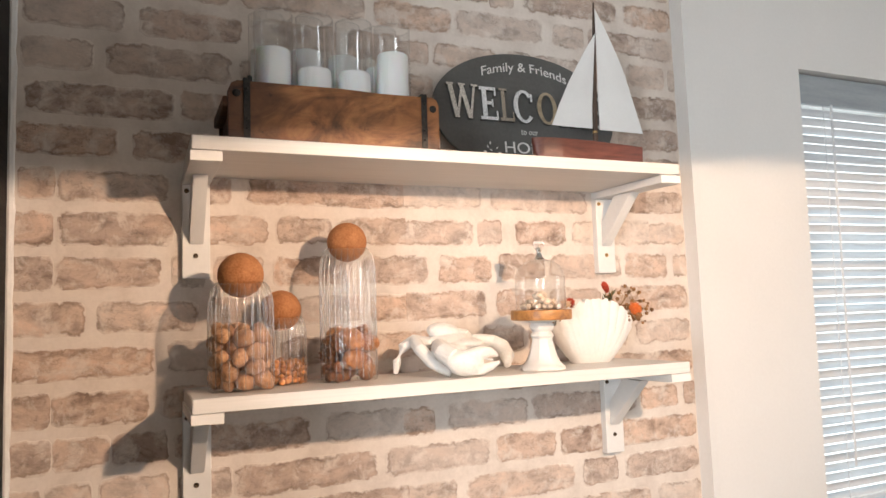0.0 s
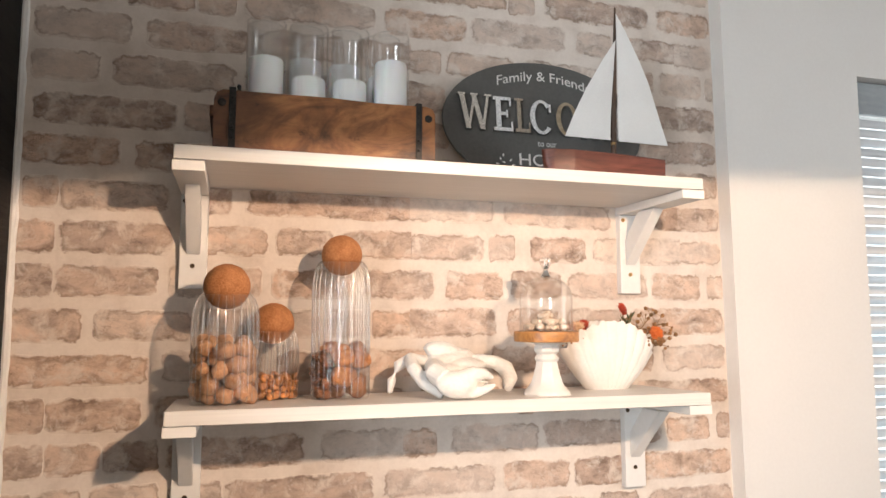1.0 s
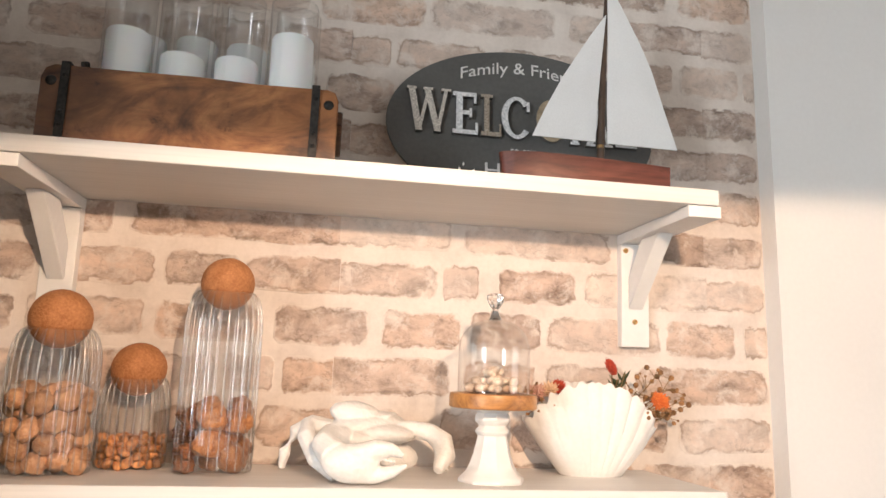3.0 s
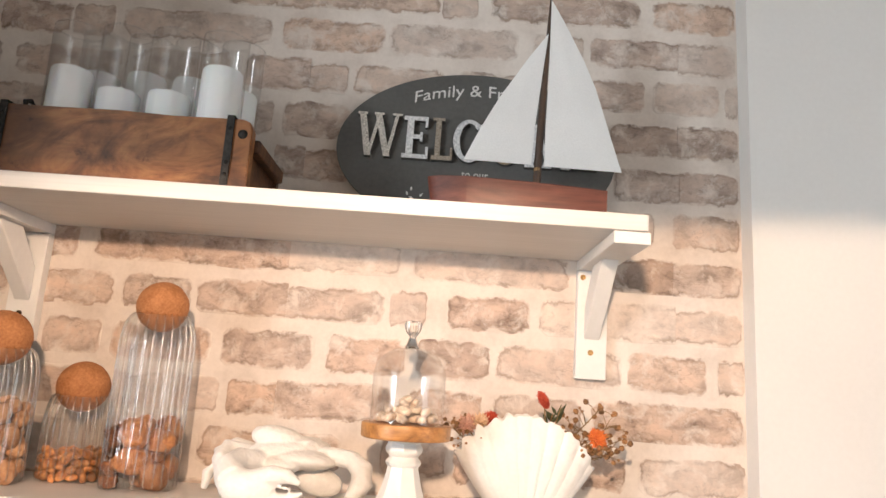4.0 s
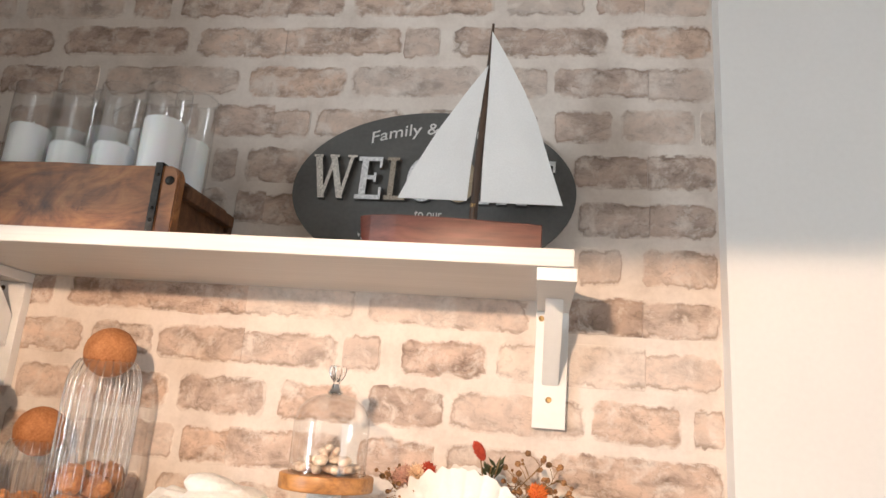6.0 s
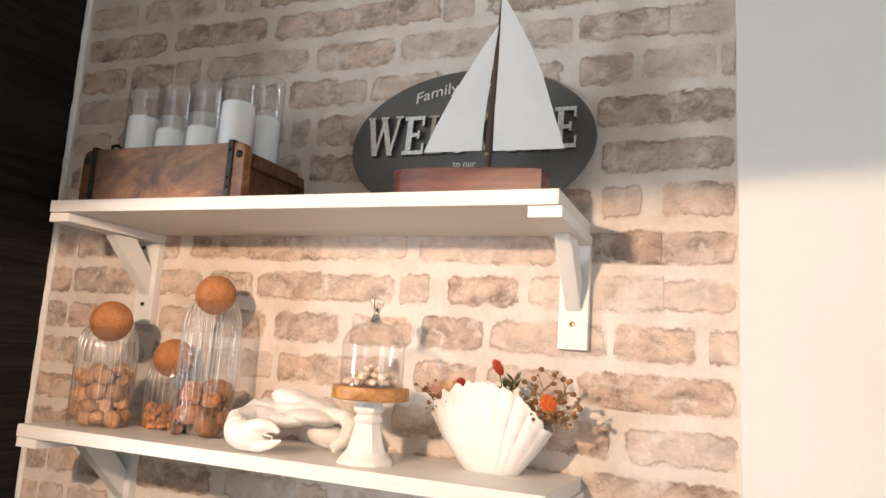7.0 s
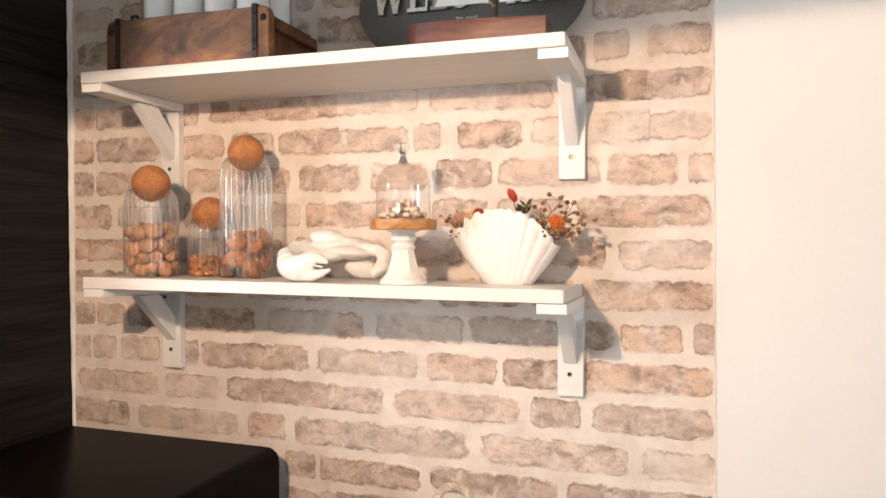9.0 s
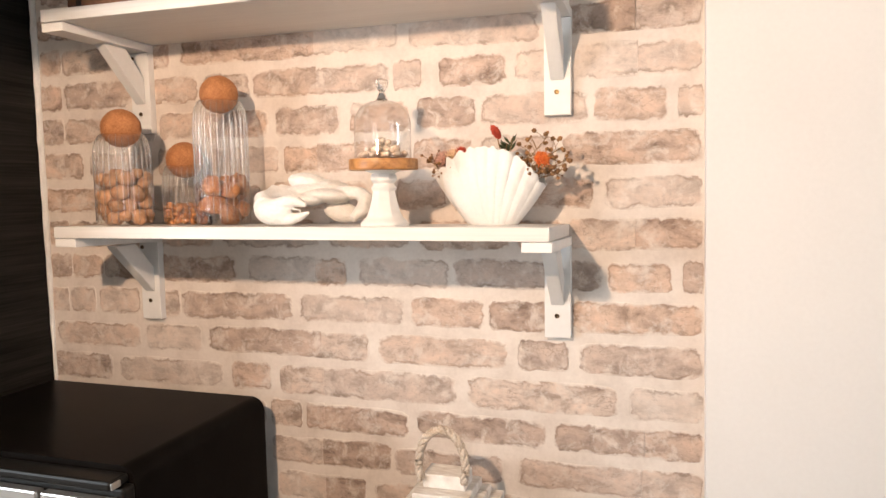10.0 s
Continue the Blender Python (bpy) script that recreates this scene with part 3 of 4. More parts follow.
for i in range(61):
    a = math.pi * (-0.14 + 1.28 * i / 60)
    arc.append(Vector((0.036 * math.cos(a), -0.0275, 0.219 + 0.055 * math.sin(a))))
rope = bmesh.new()
for s in range(3):
    pts = []
    for i, p in enumerate(arc):
        out = Vector((p.x, 0, p.z - 0.222)).normalized()
        w = i * 0.55 + s * 2 * math.pi / 3
        pts.append(p + 0.0032 * (math.cos(w) * out + math.sin(w) * Vector((0, 1, 0))))
    tube(pts, 0.0041, 7, rope)
part("rope_handle", rope, ROPE, lan, "twisted whitened rope", 60)


# ---- old wooden crate with candles ----
crate = thing("wooden_crate", (0.2, -0.122, SHELF_U), 0, "old brown wooden mould crate with black iron straps holding candles", "crate")

def long_board(y0, y1, half, high):
    bm = prism([(-half, 0), (half, 0), (half, high - 0.012), (half - 0.004, high - 0.003), (half - 0.012, high), (half * 0.4, high - 0.001), (0, high + 0.001), (-half * 0.5, high), (-half + 0.012, high), (-half + 0.004, high - 0.004), (-half, high - 0.014)], y0, y1)
    bmesh.ops.bevel(bm, geom=[e for e in bm.edges if abs(e.verts[0].co.y - e.verts[1].co.y) < 1e-5], offset=0.0015, segments=2, affect="EDGES")
    return bm


front = part("front_board", long_board(-0.083, -0.067, 0.153, 0.080), CRATE_WOOD, crate, "", 35)
part("inner_lining", prism([(-0.129, 0.012), (0.129, 0.012), (0.129, 0.0785), (0.06, 0.0815), (0.0, 0.0825), (-0.05, 0.081), (-0.09, 0.0825), (-0.129, 0.081)], -0.0664, -0.0645), IRON, crate, "thin dark wavy inner edge")
part("back_board", long_board(0.062, 0.077, 0.150, 0.066), CRATE_END, crate, "", 35)
for sx in (-1, 1):
    x = sx * 0.138
    part("end_board", box(x - 0.008, x + 0.008, -0.0665, 0.0615, 0.0, 0.071, 0.002), CRATE_END, crate)
    part("end_rail", box(sx * 0.1525 - 0.006, sx * 0.1525 + 0.006, -0.0665, 0.0615, 0.046, 0.062, 0.002), CRATE_END, crate)
part("bottom_board", box(-0.1295, 0.1295, -0.0665, 0.0615, 0.0005, 0.011), CRATE_END, crate)
for x in (-0.129, 0.128):
    strap = part("iron_strap", box(x - 0.0045, x + 0.0045, -0.0855, -0.0833, 0.0, 0.0815, 0.0006), IRON, crate, "black iron strap")
    box(x - 0.0045, x + 0.0045, -0.0855, -0.058, 0.0812, 0.0832, 0.0006, bm=(top := bmesh.new()))
    part("strap_top", top, IRON, strap)
    for dx, z in ((0.0, 0.068), (0.0, 0.014), (0.0, 0.028)):
        part("rivet", lathe([(0, 0.0022), (0.0012, 0.002), (0.0022, 0.001), (0.0024, 0)], 10), IRON, strap, "", 60, pose(x + dx, -0.0855, z, 90))
for sx in (-1, 1):
    part("bolt", lathe([(0, 0.003), (0.0025, 0.0028), (0.005, 0.0014), (0.0056, 0)], 14), IRON, front, "black iron bolt", 60, pose(sx * 0.1425, -0.083, 0.062, 90))
part("iron_loop", tube([(-0.121, -0.06, 0.079), (-0.121, -0.06, 0.092), (-0.121, -0.05, 0.096), (-0.121, -0.04, 0.092), (-0.121, -0.04, 0.07)], 0.003, 8), IRON, crate, "", 60)

FLOOR_C = SHELF_U + 0.0112
def candle_glass(x, y, top, rim):
    g = thing("candle_glass", (x, y, FLOOR_C), 0, "tall clear glass cylinder around a white pillar candle", "candle holder", "candle glasses in the crate")
    h = rim - FLOOR_C
    part("glass", lathe([(0, 0), (0.0262, 0), (0.0272, 0.001), (0.0275, 0.003), (0.0275, h - 0.001), (0.0270, h), (0.0262, h - 0.0005), (0.0260, h - 0.002)], 36), CANDLE_GLASS, g, "", 30)
    c = thing("candle", (x, y, FLOOR_C + 0.0042), 0, "white wax pillar candle standing in a clear glass", "candle", "candles in the crate")
    k = top - FLOOR_C - 0.0042
    part("wax", lathe([(0, 0), (0.0235, 0), (0.024, 0.001), (0.024, k - 0.003), (0.0225, k - 0.0005), (0.018, k - 0.001), (0.006, k - 0.004), (0, k - 0.004)], 32), WAX, c, "", 40)
    part("wick", tube([(0, 0, k - 0.005), (0.0005, 0, k + 0.003), (0.0015, 0, k + 0.009)], [0.0016, 0.0016, 0.0008], 6), WAX, c)


for x, top, behind in ((0.115, 1.938, 1.960), (0.175, 1.914, 1.963), (0.235, 1.915, 1.960), (0.296, 1.950, 1.948)):
    candle_glass(x, -0.160, top, 1.992)
    candle_glass(x + 0.001, -0.0955, behind, 2.012)


# ---- welcome sign ----
SA, SB, ST = 0.195, 0.1215, 0.006
sign = thing("welcome_sign", (0.613, -0.036, SHELF_U), 0, "oval charcoal sign with raised welcome letters, leaning on the wall", "sign")
sign.matrix_world = pose(0.613, -0.036, SHELF_U + 0.0008, -6.3, 0, 0)
bm = prism([(SA * math.cos(2 * math.pi * i / 96), SB + SB * math.sin(2 * math.pi * i / 96)) for i in range(96)], 0, ST)
bmesh.ops.bevel(bm, geom=[e for e in bm.edges if abs(e.verts[0].co.y - e.verts[1].co.y) < 1e-5], offset=0.001, segments=2, affect="EDGES")
part("board", bm, SLATE, sign, "", 35)


def written(name, words, x, z, size, mat, bend=0.0, fit=None):
    """Words of the built-in font as thin raised print on the board, centred at x, standing on z."""
    cu = bpy.data.curves.new(name, "FONT")
    cu.body, cu.size, cu.extrude, cu.align_x, cu.resolution_u = words, size, 0.0004, "CENTER", 4
    ob = bpy.data.objects.new(name, cu)
    scene.collection.objects.link(ob)
    me = bpy.data.meshes.new_from_object(ob.evaluated_get(bpy.context.evaluated_depsgraph_get()))
    bpy.data.objects.remove(ob)
    wide = max(v.co.x for v in me.vertices) - min(v.co.x for v in me.vertices)
    k = (fit / wide) if fit else 1.0
    for v in me.vertices:
        px, pz = v.co.x * k, v.co.y
        v.co = (x + px, -0.0006 - v.co.z, z + pz - bend * px * px)
    me.materials.clear()
    me.materials.append(mat)
    o = new(name, me)
    o.parent = sign
    return o


def letter(ch, x, w, mat):
    """One raised serif capital, x from the board's middle, 65 mm high, strokes a hair apart in depth."""
    H, z0 = 0.064, 0.1025
    bm = bmesh.new()
    step = [0]

    def stroke(*pts):
        step[0] += 1
        prism([(x + px * w, z0 + pz * H) for px, pz in pts], -0.0072 - 0.00015 * step[0], -0.0004 + 0.00001 * step[0], bm)

    def bar(a, b, c, d):
        stroke((a, c), (b, c), (b, d), (a, d))

    if ch == "E":
        bar(0.14, 0.40, 0, 1), bar(0, 0.94, 0.9, 1), bar(0, 1.0, 0, 0.1), bar(0.36, 0.74, 0.46, 0.56), bar(0.84, 0.94, 0.74, 0.95), bar(0.9, 1.0, 0.05, 0.28), bar(0.66, 0.76, 0.4, 0.62)
    if ch == "L":
        bar(0.16, 0.42, 0, 1), bar(0, 0.58, 0.93, 1), bar(0, 1.0, 0, 0.1), bar(0.9, 1.0, 0.05, 0.3)
    if ch in "WM":
        f = (lambda v: v) if ch == "W" else (lambda v: 1 - v)
        for a, b, t in ((0.10, 0.29, 0.15), (0.50, 0.29, 0.08), (0.46, 0.72, 0.15), (0.90, 0.72, 0.08)):
            stroke((a - t / 2, f(1)), (a + t / 2, f(1)), (b + t / 2, f(0)), (b - t / 2, f(0)))
        for a in (0.10, 0.48, 0.90):
            bar(a - 0.11, a + 0.11, f(1) - 0.03, f(1) + 0.03)
    if ch in "CO":
        a0, a1 = (40, 320) if ch == "C" else (0, 360)
        for i in range(28):
            p, q = (radians(a0 + (a1 - a0) * k / 28) for k in (i, i + 1))
            o = [(0.5 + r * math.cos(a), 0.5 + s * math.sin(a)) for a, r, s in ((p, 0.5, 0.51), (q, 0.5, 0.51), (q, 0.29, 0.42), (p, 0.29, 0.42))]
            step[0] = 0
            stroke(*o)
        if ch == "C":
            bar(0.82, 0.92, 0.66, 0.9)
    ob = part("letter_" + ch.lower(), bm, mat, sign, "raised patterned capital letter")
    # sides round the pale face take dark slate, painting in their shading
    ob.data.materials.append(SLATE)
    for p in ob.data.polygons:
        if abs(p.normal.y) < 0.5:
            p.material_index = 1
    return ob


for ch, x, w, mat in (("W", -0.1675, 0.061, GLITTER), ("E", -0.103, 0.036, PATTERN), ("L", -0.0625, 0.029, BRONZE), ("C", -0.033, 0.045, PATTERN), ("O", 0.018, 0.044, BARE), ("M", 0.068, 0.062, PATTERN), ("E", 0.135, 0.033, PATTERN)):
    letter(ch, x, w, mat)
written("greeting_print", "Family & Friends", 0.001, 0.2075, 0.026, PRINT, 1.9, 0.185)
written("small_print", "to our", 0.0, 0.081, 0.017, PRINT, 0, 0.037)
written("home_print", "HOME", -0.006, 0.044, 0.031, PRINT, 0, 0.10)
for side in (-1, 1):
    bm = bmesh.new()
    for k, (dx, dz, a) in enumerate(((0, 0, 20), (0.008, 0.004, 70), (-0.008, 0.003, 130), (0.004, 0.011, 95), (-0.011, -0.004, 170), (0.012, -0.003, 10))):
        ca, sa = math.cos(radians(a)), math.sin(radians(a))
        prism([(side * (0.082 + dx + ca * u - sa * v), 0.046 + dz + sa * u + ca * v) for u, v in ((0, 0), (0.003, 0.0016), (0.007, 0), (0.003, -0.0016))], -0.0009 - 0.0001 * k, -0.0003, bm)
    part("leaf_print", bm, PRINT, sign)


# ---- model sailing boat ----
boat = thing("model_sailboat", (0.66, -0.137, SHELF_U), 0, "wooden model sailing boat with red-brown hull and white sails", "model boat")
bm = bmesh.new()
rings = []
for x, half, low in ((-0.108, 0.002, 0.046), (-0.104, 0.006, 0.022), (-0.092, 0.013, 0.0), (-0.06, 0.022, 0.0), (0.0, 0.026, 0.0), (0.06, 0.026, 0.0), (0.106, 0.024, 0.0)):
    high = 0.048 - 0.009 * (x + 0.108) / 0.214
    rings.append([bm.verts.new((x, y, z)) for y, z in ((-half, high), (-half * 0.96, low), (half * 0.96, low), (half, high))])
for a, b in zip(rings, rings[1:]):
    for i in range(4):
        bm.faces.new((a[i], a[(i + 1) % 4], b[(i + 1) % 4], b[i]))
bm.faces.new(rings[0][::-1])
bm.faces.new(rings[-1])
bmesh.ops.recalc_face_normals(bm, faces=bm.faces)
bmesh.ops.bevel(bm, geom=bm.edges[:], offset=0.0008, segments=1, affect="EDGES")
part("hull", bm, HULL_WOOD, boat, "", 30)
part("mast", tube([(0.025, 0.004, 0.04), (0.027, 0.004, 0.12), (0.031, 0.004, 0.22), (0.034, 0.004, 0.306)], [0.0050, 0.0046, 0.0034, 0.0016], 10), MAST, boat, "", 60)


def sail(outline, belly):
    """A cloth between an outline in x and z, blown out a little."""
    bm = bmesh.new()
    cx = sum(p[0] for p in outline) / len(outline)
    cz = sum(p[1] for p in outline) / len(outline)
    mid = bm.verts.new((cx, -belly, cz))
    rim = [bm.verts.new((x, 0, z)) for x, z in outline]
    for i in range(len(rim)):
        bm.faces.new((mid, rim[i], rim[(i + 1) % len(rim)]))
    bmesh.ops.subdivide_edges(bm, edges=bm.edges[:], cuts=2, use_grid_fill=True)
    bmesh.ops.recalc_face_normals(bm, faces=bm.faces)
    bmesh.ops.solidify(bm, geom=bm.faces[:], thickness=0.0016)
    return bm


part("main_sail", sail([(0.033, 0.071), (0.0325, 0.12), (0.034, 0.20), (0.0335, 0.294), (0.052, 0.262), (0.077, 0.214), (0.0935, 0.176), (0.112, 0.118), (0.128, 0.070), (0.08, 0.0705)], 0.003), SAIL, boat, "", 50)
part("jib_sail", sail([(-0.066, 0.073), (-0.02, 0.0725), (0.0170, 0.072), (0.0190, 0.115), (0.0235, 0.165), (0.0315, 0.247), (0.009, 0.214), (-0.026, 0.157), (-0.050, 0.110)], 0.003), SAIL, boat, "", 50)
part("mast_ring", lathe([(0.0036, 0), (0.0048, 0.001), (0.0048, 0.005), (0.0036, 0.006)], 14), BRASS, boat, "brass ring", 50, pose(0.0255, 0.004, 0.064))


# ---- jars ----
def jar(x, y, r, ball, centre, label):
    """Ribbed bottle-shaped glass closed by a cork ball."""
    j = thing("storage_jar", (x, y, on_lower(y)), 0, label, "jar", "ribbed glass jars")
    rim = centre - 0.30 * ball
    neck = 0.93 * ball
    full = rim - 0.042
    prof = [(r * 0.9, 0.0), (r * 0.985, 0.002), (r, 0.006)]
    prof += [(r, 0.006 + (full - 0.006) * k / 4) for k in range(1, 5)]
    for k in range(1, 9):
        a = k / 8 * math.pi / 2
        prof.append((neck + (r - neck) * math.cos(a) ** 0.9, full + (rim - full) * math.sin(a) ** 1.05))
    inner = [(neck - 0.0012, rim + 0.0006), (neck - 0.0024, rim - 0.0002), (neck - 0.0024, rim - 0.003)]
    ribs = 26

    def flute(a, z):
        return 1 + 0.028 * (abs(math.cos(a * ribs / 2)) - 0.6) * min(1, z / 0.02)

    part("glass_body", lathe([(0, 0)] + prof + inner, ribs * 6, flute=flute), JAR_GLASS, j, "clear ribbed glass", 50)
    # added rods in the grooves draw the light streaks the clear walls lack
    bm = bmesh.new()
    for i in range(ribs):
        a = 2 * math.pi * (i + 0.5) / ribs
        tube([(p * 0.988 * math.cos(a), p * 0.988 * math.sin(a), z) for p, z in prof[2:]], [0.0010] * 4 + [0.0010 * max(0.5, p / r) for p, z in prof[6:]], 5, bm)
    part("streak_rods", bm, STREAK_GLASS, j, "thin added rods in the glass grooves, standing in for bright refraction streaks", 80)
    bm = bmesh.new()
    bmesh.ops.create_icosphere(bm, subdivisions=4, radius=ball)
    for v in bm.verts:
        v.co *= 1 + 0.012 * noise.noise(v.co * 160) + 0.008 * noise.noise(v.co * 60)
    part("cork_ball", bm, CORK, j, "round natural cork stopper", 80, pose(0, 0, centre + 0.0004))
    return j


jar(0.0705, -0.130, 0.0455, 0.0320, 0.162, "ribbed glass jar with cork ball stopper, half full of walnuts")
jar(0.139, -0.058, 0.0390, 0.0312, 0.112, "small ribbed glass jar with cork ball, chopped nuts inside")
jar(0.237, -0.092, 0.0437, 0.0308, 0.2145, "tall ribbed glass jar with cork ball, brown pecans inside")


def nut_mesh(name, size, mat, rough=0.08, freq=90, seam=True, sub=3, ridge=0.0):
    bm = bmesh.new()
    bmesh.ops.create_icosphere(bm, subdivisions=sub, radius=1)
    for v in bm.verts:
        d = v.co.normalized()
        k = 1 + rough * noise.noise(d * freq / 30) + rough * 0.6 * noise.noise(d * freq / 11)
        k += ridge * abs(math.sin(7 * math.atan2(d.y, d.x) + 2.5 * noise.noise(d * 3)))
        if seam and abs(d.x) < 0.12:
            k += 0.06
        v.co = Vector((d.x * size[0], d.y * size[1], d.z * size[2])) * k
    return mesh_of(bm, name, mat, 70)


def heap(name, kinds, centre, wide, high, count, label, category, group, seed, only=None):
    """Nuts dropped one by one into a round jar, each coming to rest in the lowest free hollow; kinds are (mesh, radius)."""
    rnd = random.Random(seed)
    lying = []
    for _ in range(count):
        k = rnd.randrange(len(kinds))
        me, r = kinds[k]
        best = None
        for _ in range(70):
            a, q = rnd.uniform(0, 2 * math.pi), (wide - r) * math.sqrt(rnd.random())
            if rnd.random() < 0.5:
                q = wide - r
            x, y = q * math.cos(a), q * math.sin(a)
            if only and not only(x, y):
                continue
            z = r
            for ox, oy, oz, orad in lying + HEAPED.get(centre, []):
                d2 = (x - ox) ** 2 + (y - oy) ** 2
                reach = (r + orad) * 0.97
                if d2 < reach * reach:
                    z = max(z, oz + math.sqrt(reach * reach - d2))
            if best is None or z < best[2]:
                best = (x, y, z)
        if best is None or best[2] + r * 0.7 > high:
            continue
        x, y, z = best
        lying.append((x, y, z, r))
        o = tagged(new(name, me), label, category, group)
        o.matrix_world = pose(centre[0] + x, centre[1] + y, centre[2] + z, rnd.uniform(-180, 180), rnd.uniform(-180, 180), rnd.uniform(0, 360))
    HEAPED.setdefault(centre, []).extend(lying)


HEAPED = {}
walnuts = [(nut_mesh("walnut", (0.0108 * q, 0.0112 * q, 0.0136 * q), WALNUT, 0.20, 90 + 25 * i, True, 3, 0.05), 0.0113 * q) for i, q in enumerate((0.84, 0.95, 1.04, 1.12))]
heap("walnut", walnuts, (0.0705, -0.130, on_lower(-0.130) + 0.002), 0.0440, 0.090, 95,
     "tan wrinkled walnut in its shell, lying in the glass jar", "nut", "walnuts in the jar", 4)
TALL = (0.237, -0.092, on_lower(-0.092) + 0.002)
pecans = [(nut_mesh("pecan", (0.0142 * q, 0.0132 * q, 0.0190 * q), PECAN, 0.22, 90 + 20 * i, True, 3, 0.11), 0.0146 * q) for i, q in enumerate((0.92, 1.0, 1.06))]
heap("pecan", pecans, TALL, 0.0425, 0.077, 30, "brown ridged nut in its shell, lying in the tall jar", "nut", "brown nuts in the tall jar", 5,
     lambda x, y: x + 0.35 * y > -0.012)
kernels = [(nut_mesh("nut_kernel", (0.0062 * q, 0.0086 * q, 0.0118 * q), KERNEL, 0.5, 70 + 20 * i, True), 0.0082 * q) for i, q in enumerate((0.85, 1.0, 1.15))]
heap("nut_kernel", kernels, TALL, 0.0425, 0.074, 80, "dark wrinkled nut kernel beside the larger nuts in the tall jar", "nut", "dark kernels in the tall jar", 6,
     lambda x, y: x + 0.35 * y < 0.002)
pieces = [(nut_mesh("nut_piece", (0.0046 * q, 0.0066 * q, 0.0080 * q), CHOPPED, 0.34, 50 + 15 * i, False, 2), 0.0056 * q) for i, q in enumerate((0.75, 0.95, 1.2))]
heap("nut_piece", pieces, (0.139, -0.058, on_lower(-0.058) + 0.002), 0.0375, 0.035, 150, "roasted reddish-brown chopped nut piece in the small jar", "nut", "nut pieces in the small jar", 7)


# ---- cake stand with glass dome ----
CX, CY = 0.549, -0.150
stand = thing("cake_stand", (CX, CY, on_lower(CY)), 0, "small white ceramic cake stand with a round wooden plate", "cake stand")
part("pedestal", lathe([(0, 0), (0.0362, 0), (0.0368, 0.002), (0.0362, 0.005), (0.0325, 0.0085), (0.0285, 0.0125), (0.0245, 0.020), (0.0208, 0.031), (0.0182, 0.042), (0.0166, 0.0495), (0.0168, 0.0512), (0.0186, 0.053), (0.0192, 0.0555), (0.0182, 0.0578), (0.0160, 0.0600), (0.0156, 0.0620), (0.0172, 0.0640), (0.0194, 0.0662), (0.0200, 0.0695), (0.0194, 0.0730), (0.0176, 0.0755), (0.0182, 0.0770), (0.025, 0.0795), (0.028, 0.081), (0, 0.081)], 8,
                      flute=lambda a, z: 1.035), CERAMIC, stand, "white ceramic", 35)
bm = lathe([(0, 0.0812), (0.0488, 0.0812), (0.0499, 0.082), (0.0503, 0.0835), (0.0503, 0.0952), (0.0499, 0.0967), (0.0488, 0.0975), (0, 0.0975)], 56, flute=lambda a, z: 1 + 0.006 * math.sin(3 * a + 1) + 0.004 * math.sin(7 * a))
part("wooden_plate", bm, DISC_WOOD, stand, "round orange-brown wooden plate", 35)
DZ = on_lower(CY) + 0.0976
dome = thing("glass_dome", (CX, CY, DZ), 0, "clear glass cloche with crystal knob on the cake stand", "glass dome")
prof = [(0.0415, 0.0), (0.0418, 0.002), (0.0412, 0.004), (0.0412, 0.05)]
prof += [(0.0412 * math.cos(a) ** 0.8 if k < 8 else 0.004, 0.05 + 0.034 * math.sin(a)) for k in range(1, 9) for a in (k / 8 * math.pi / 2,)]
part("bell", lathe([(0.0398, 0.0015), (0.0402, 0.0)] + prof, 64), CLEAR_GLASS, dome, "", 50)
part("collar", lathe([(0, 0.0835), (0.0075, 0.0838), (0.0085, 0.0855), (0.0062, 0.0885), (0.005, 0.0925), (0.0045, 0.0945), (0, 0.0948)], 24), CHROME, dome, "polished chrome collar", 40)
knob = lathe([(0, 0.0945), (0.0036, 0.0947), (0.0038, 0.0968), (0.0056, 0.1000), (0.0080, 0.1045), (0.0090, 0.1090), (0.0086, 0.1125), (0.0066, 0.1145), (0.0035, 0.1130), (0, 0.1125)], 24, flute=lambda a, z: 1 + (0.14 * math.cos(6 * a) if z > 0.098 else 0))
part("knob", knob, CRYSTAL, dome, "faceted crystal knob")
pist = [nut_mesh("pistachio", (0.0046 * s, 0.0050 * s, 0.0075 * s), PISTACHIO, 0.04, 40, False, 2) for s in (0.9, 1.0, 1.1)]
# an open slit along each shell
for me in pist:
    for v in me.vertices:
        if abs(v.co.x) < 0.0011 and v.co.y > 0.001:
            v.co.y *= 0.62
rnd = random.Random(3)
for r, z, count in ((0.032, 0.0055, 10), (0.022, 0.0055, 9), (0.011, 0.0055, 5), (0.0235, 0.0130, 5), (0.014, 0.0135, 6), (0.005, 0.0135, 2), (0.008, 0.0215, 3), (0.002, 0.0265, 1)):
    start = rnd.uniform(0, 6.28)
    for i in range(count):
        a = start + 2 * math.pi * (i + rnd.uniform(-0.12, 0.12)) / count
        q = r * rnd.uniform(0.91, 1.0)
        o = tagged(new("pistachio", pist[rnd.randrange(3)]), "pale open pistachio nut heaped under the glass dome", "nut", "pistachios under the dome")
        o.matrix_world = pose(CX + q * math.cos(a), CY + q * math.sin(a), DZ + z + rnd.uniform(0, 0.0015), rnd.uniform(-120, 120), rnd.uniform(-120, 120), rnd.uniform(0, 360))


# ---- shell vase with dried flowers ----
vase = thing("shell_vase", (0.6945, -0.076, on_lower(-0.076)), -5, "white ribbed scallop shell vase holding dried flowers", "vase")
bm = bmesh.new()
NU, NV, DROP, SPAN = 120, 26, 0.0515, radians(37)

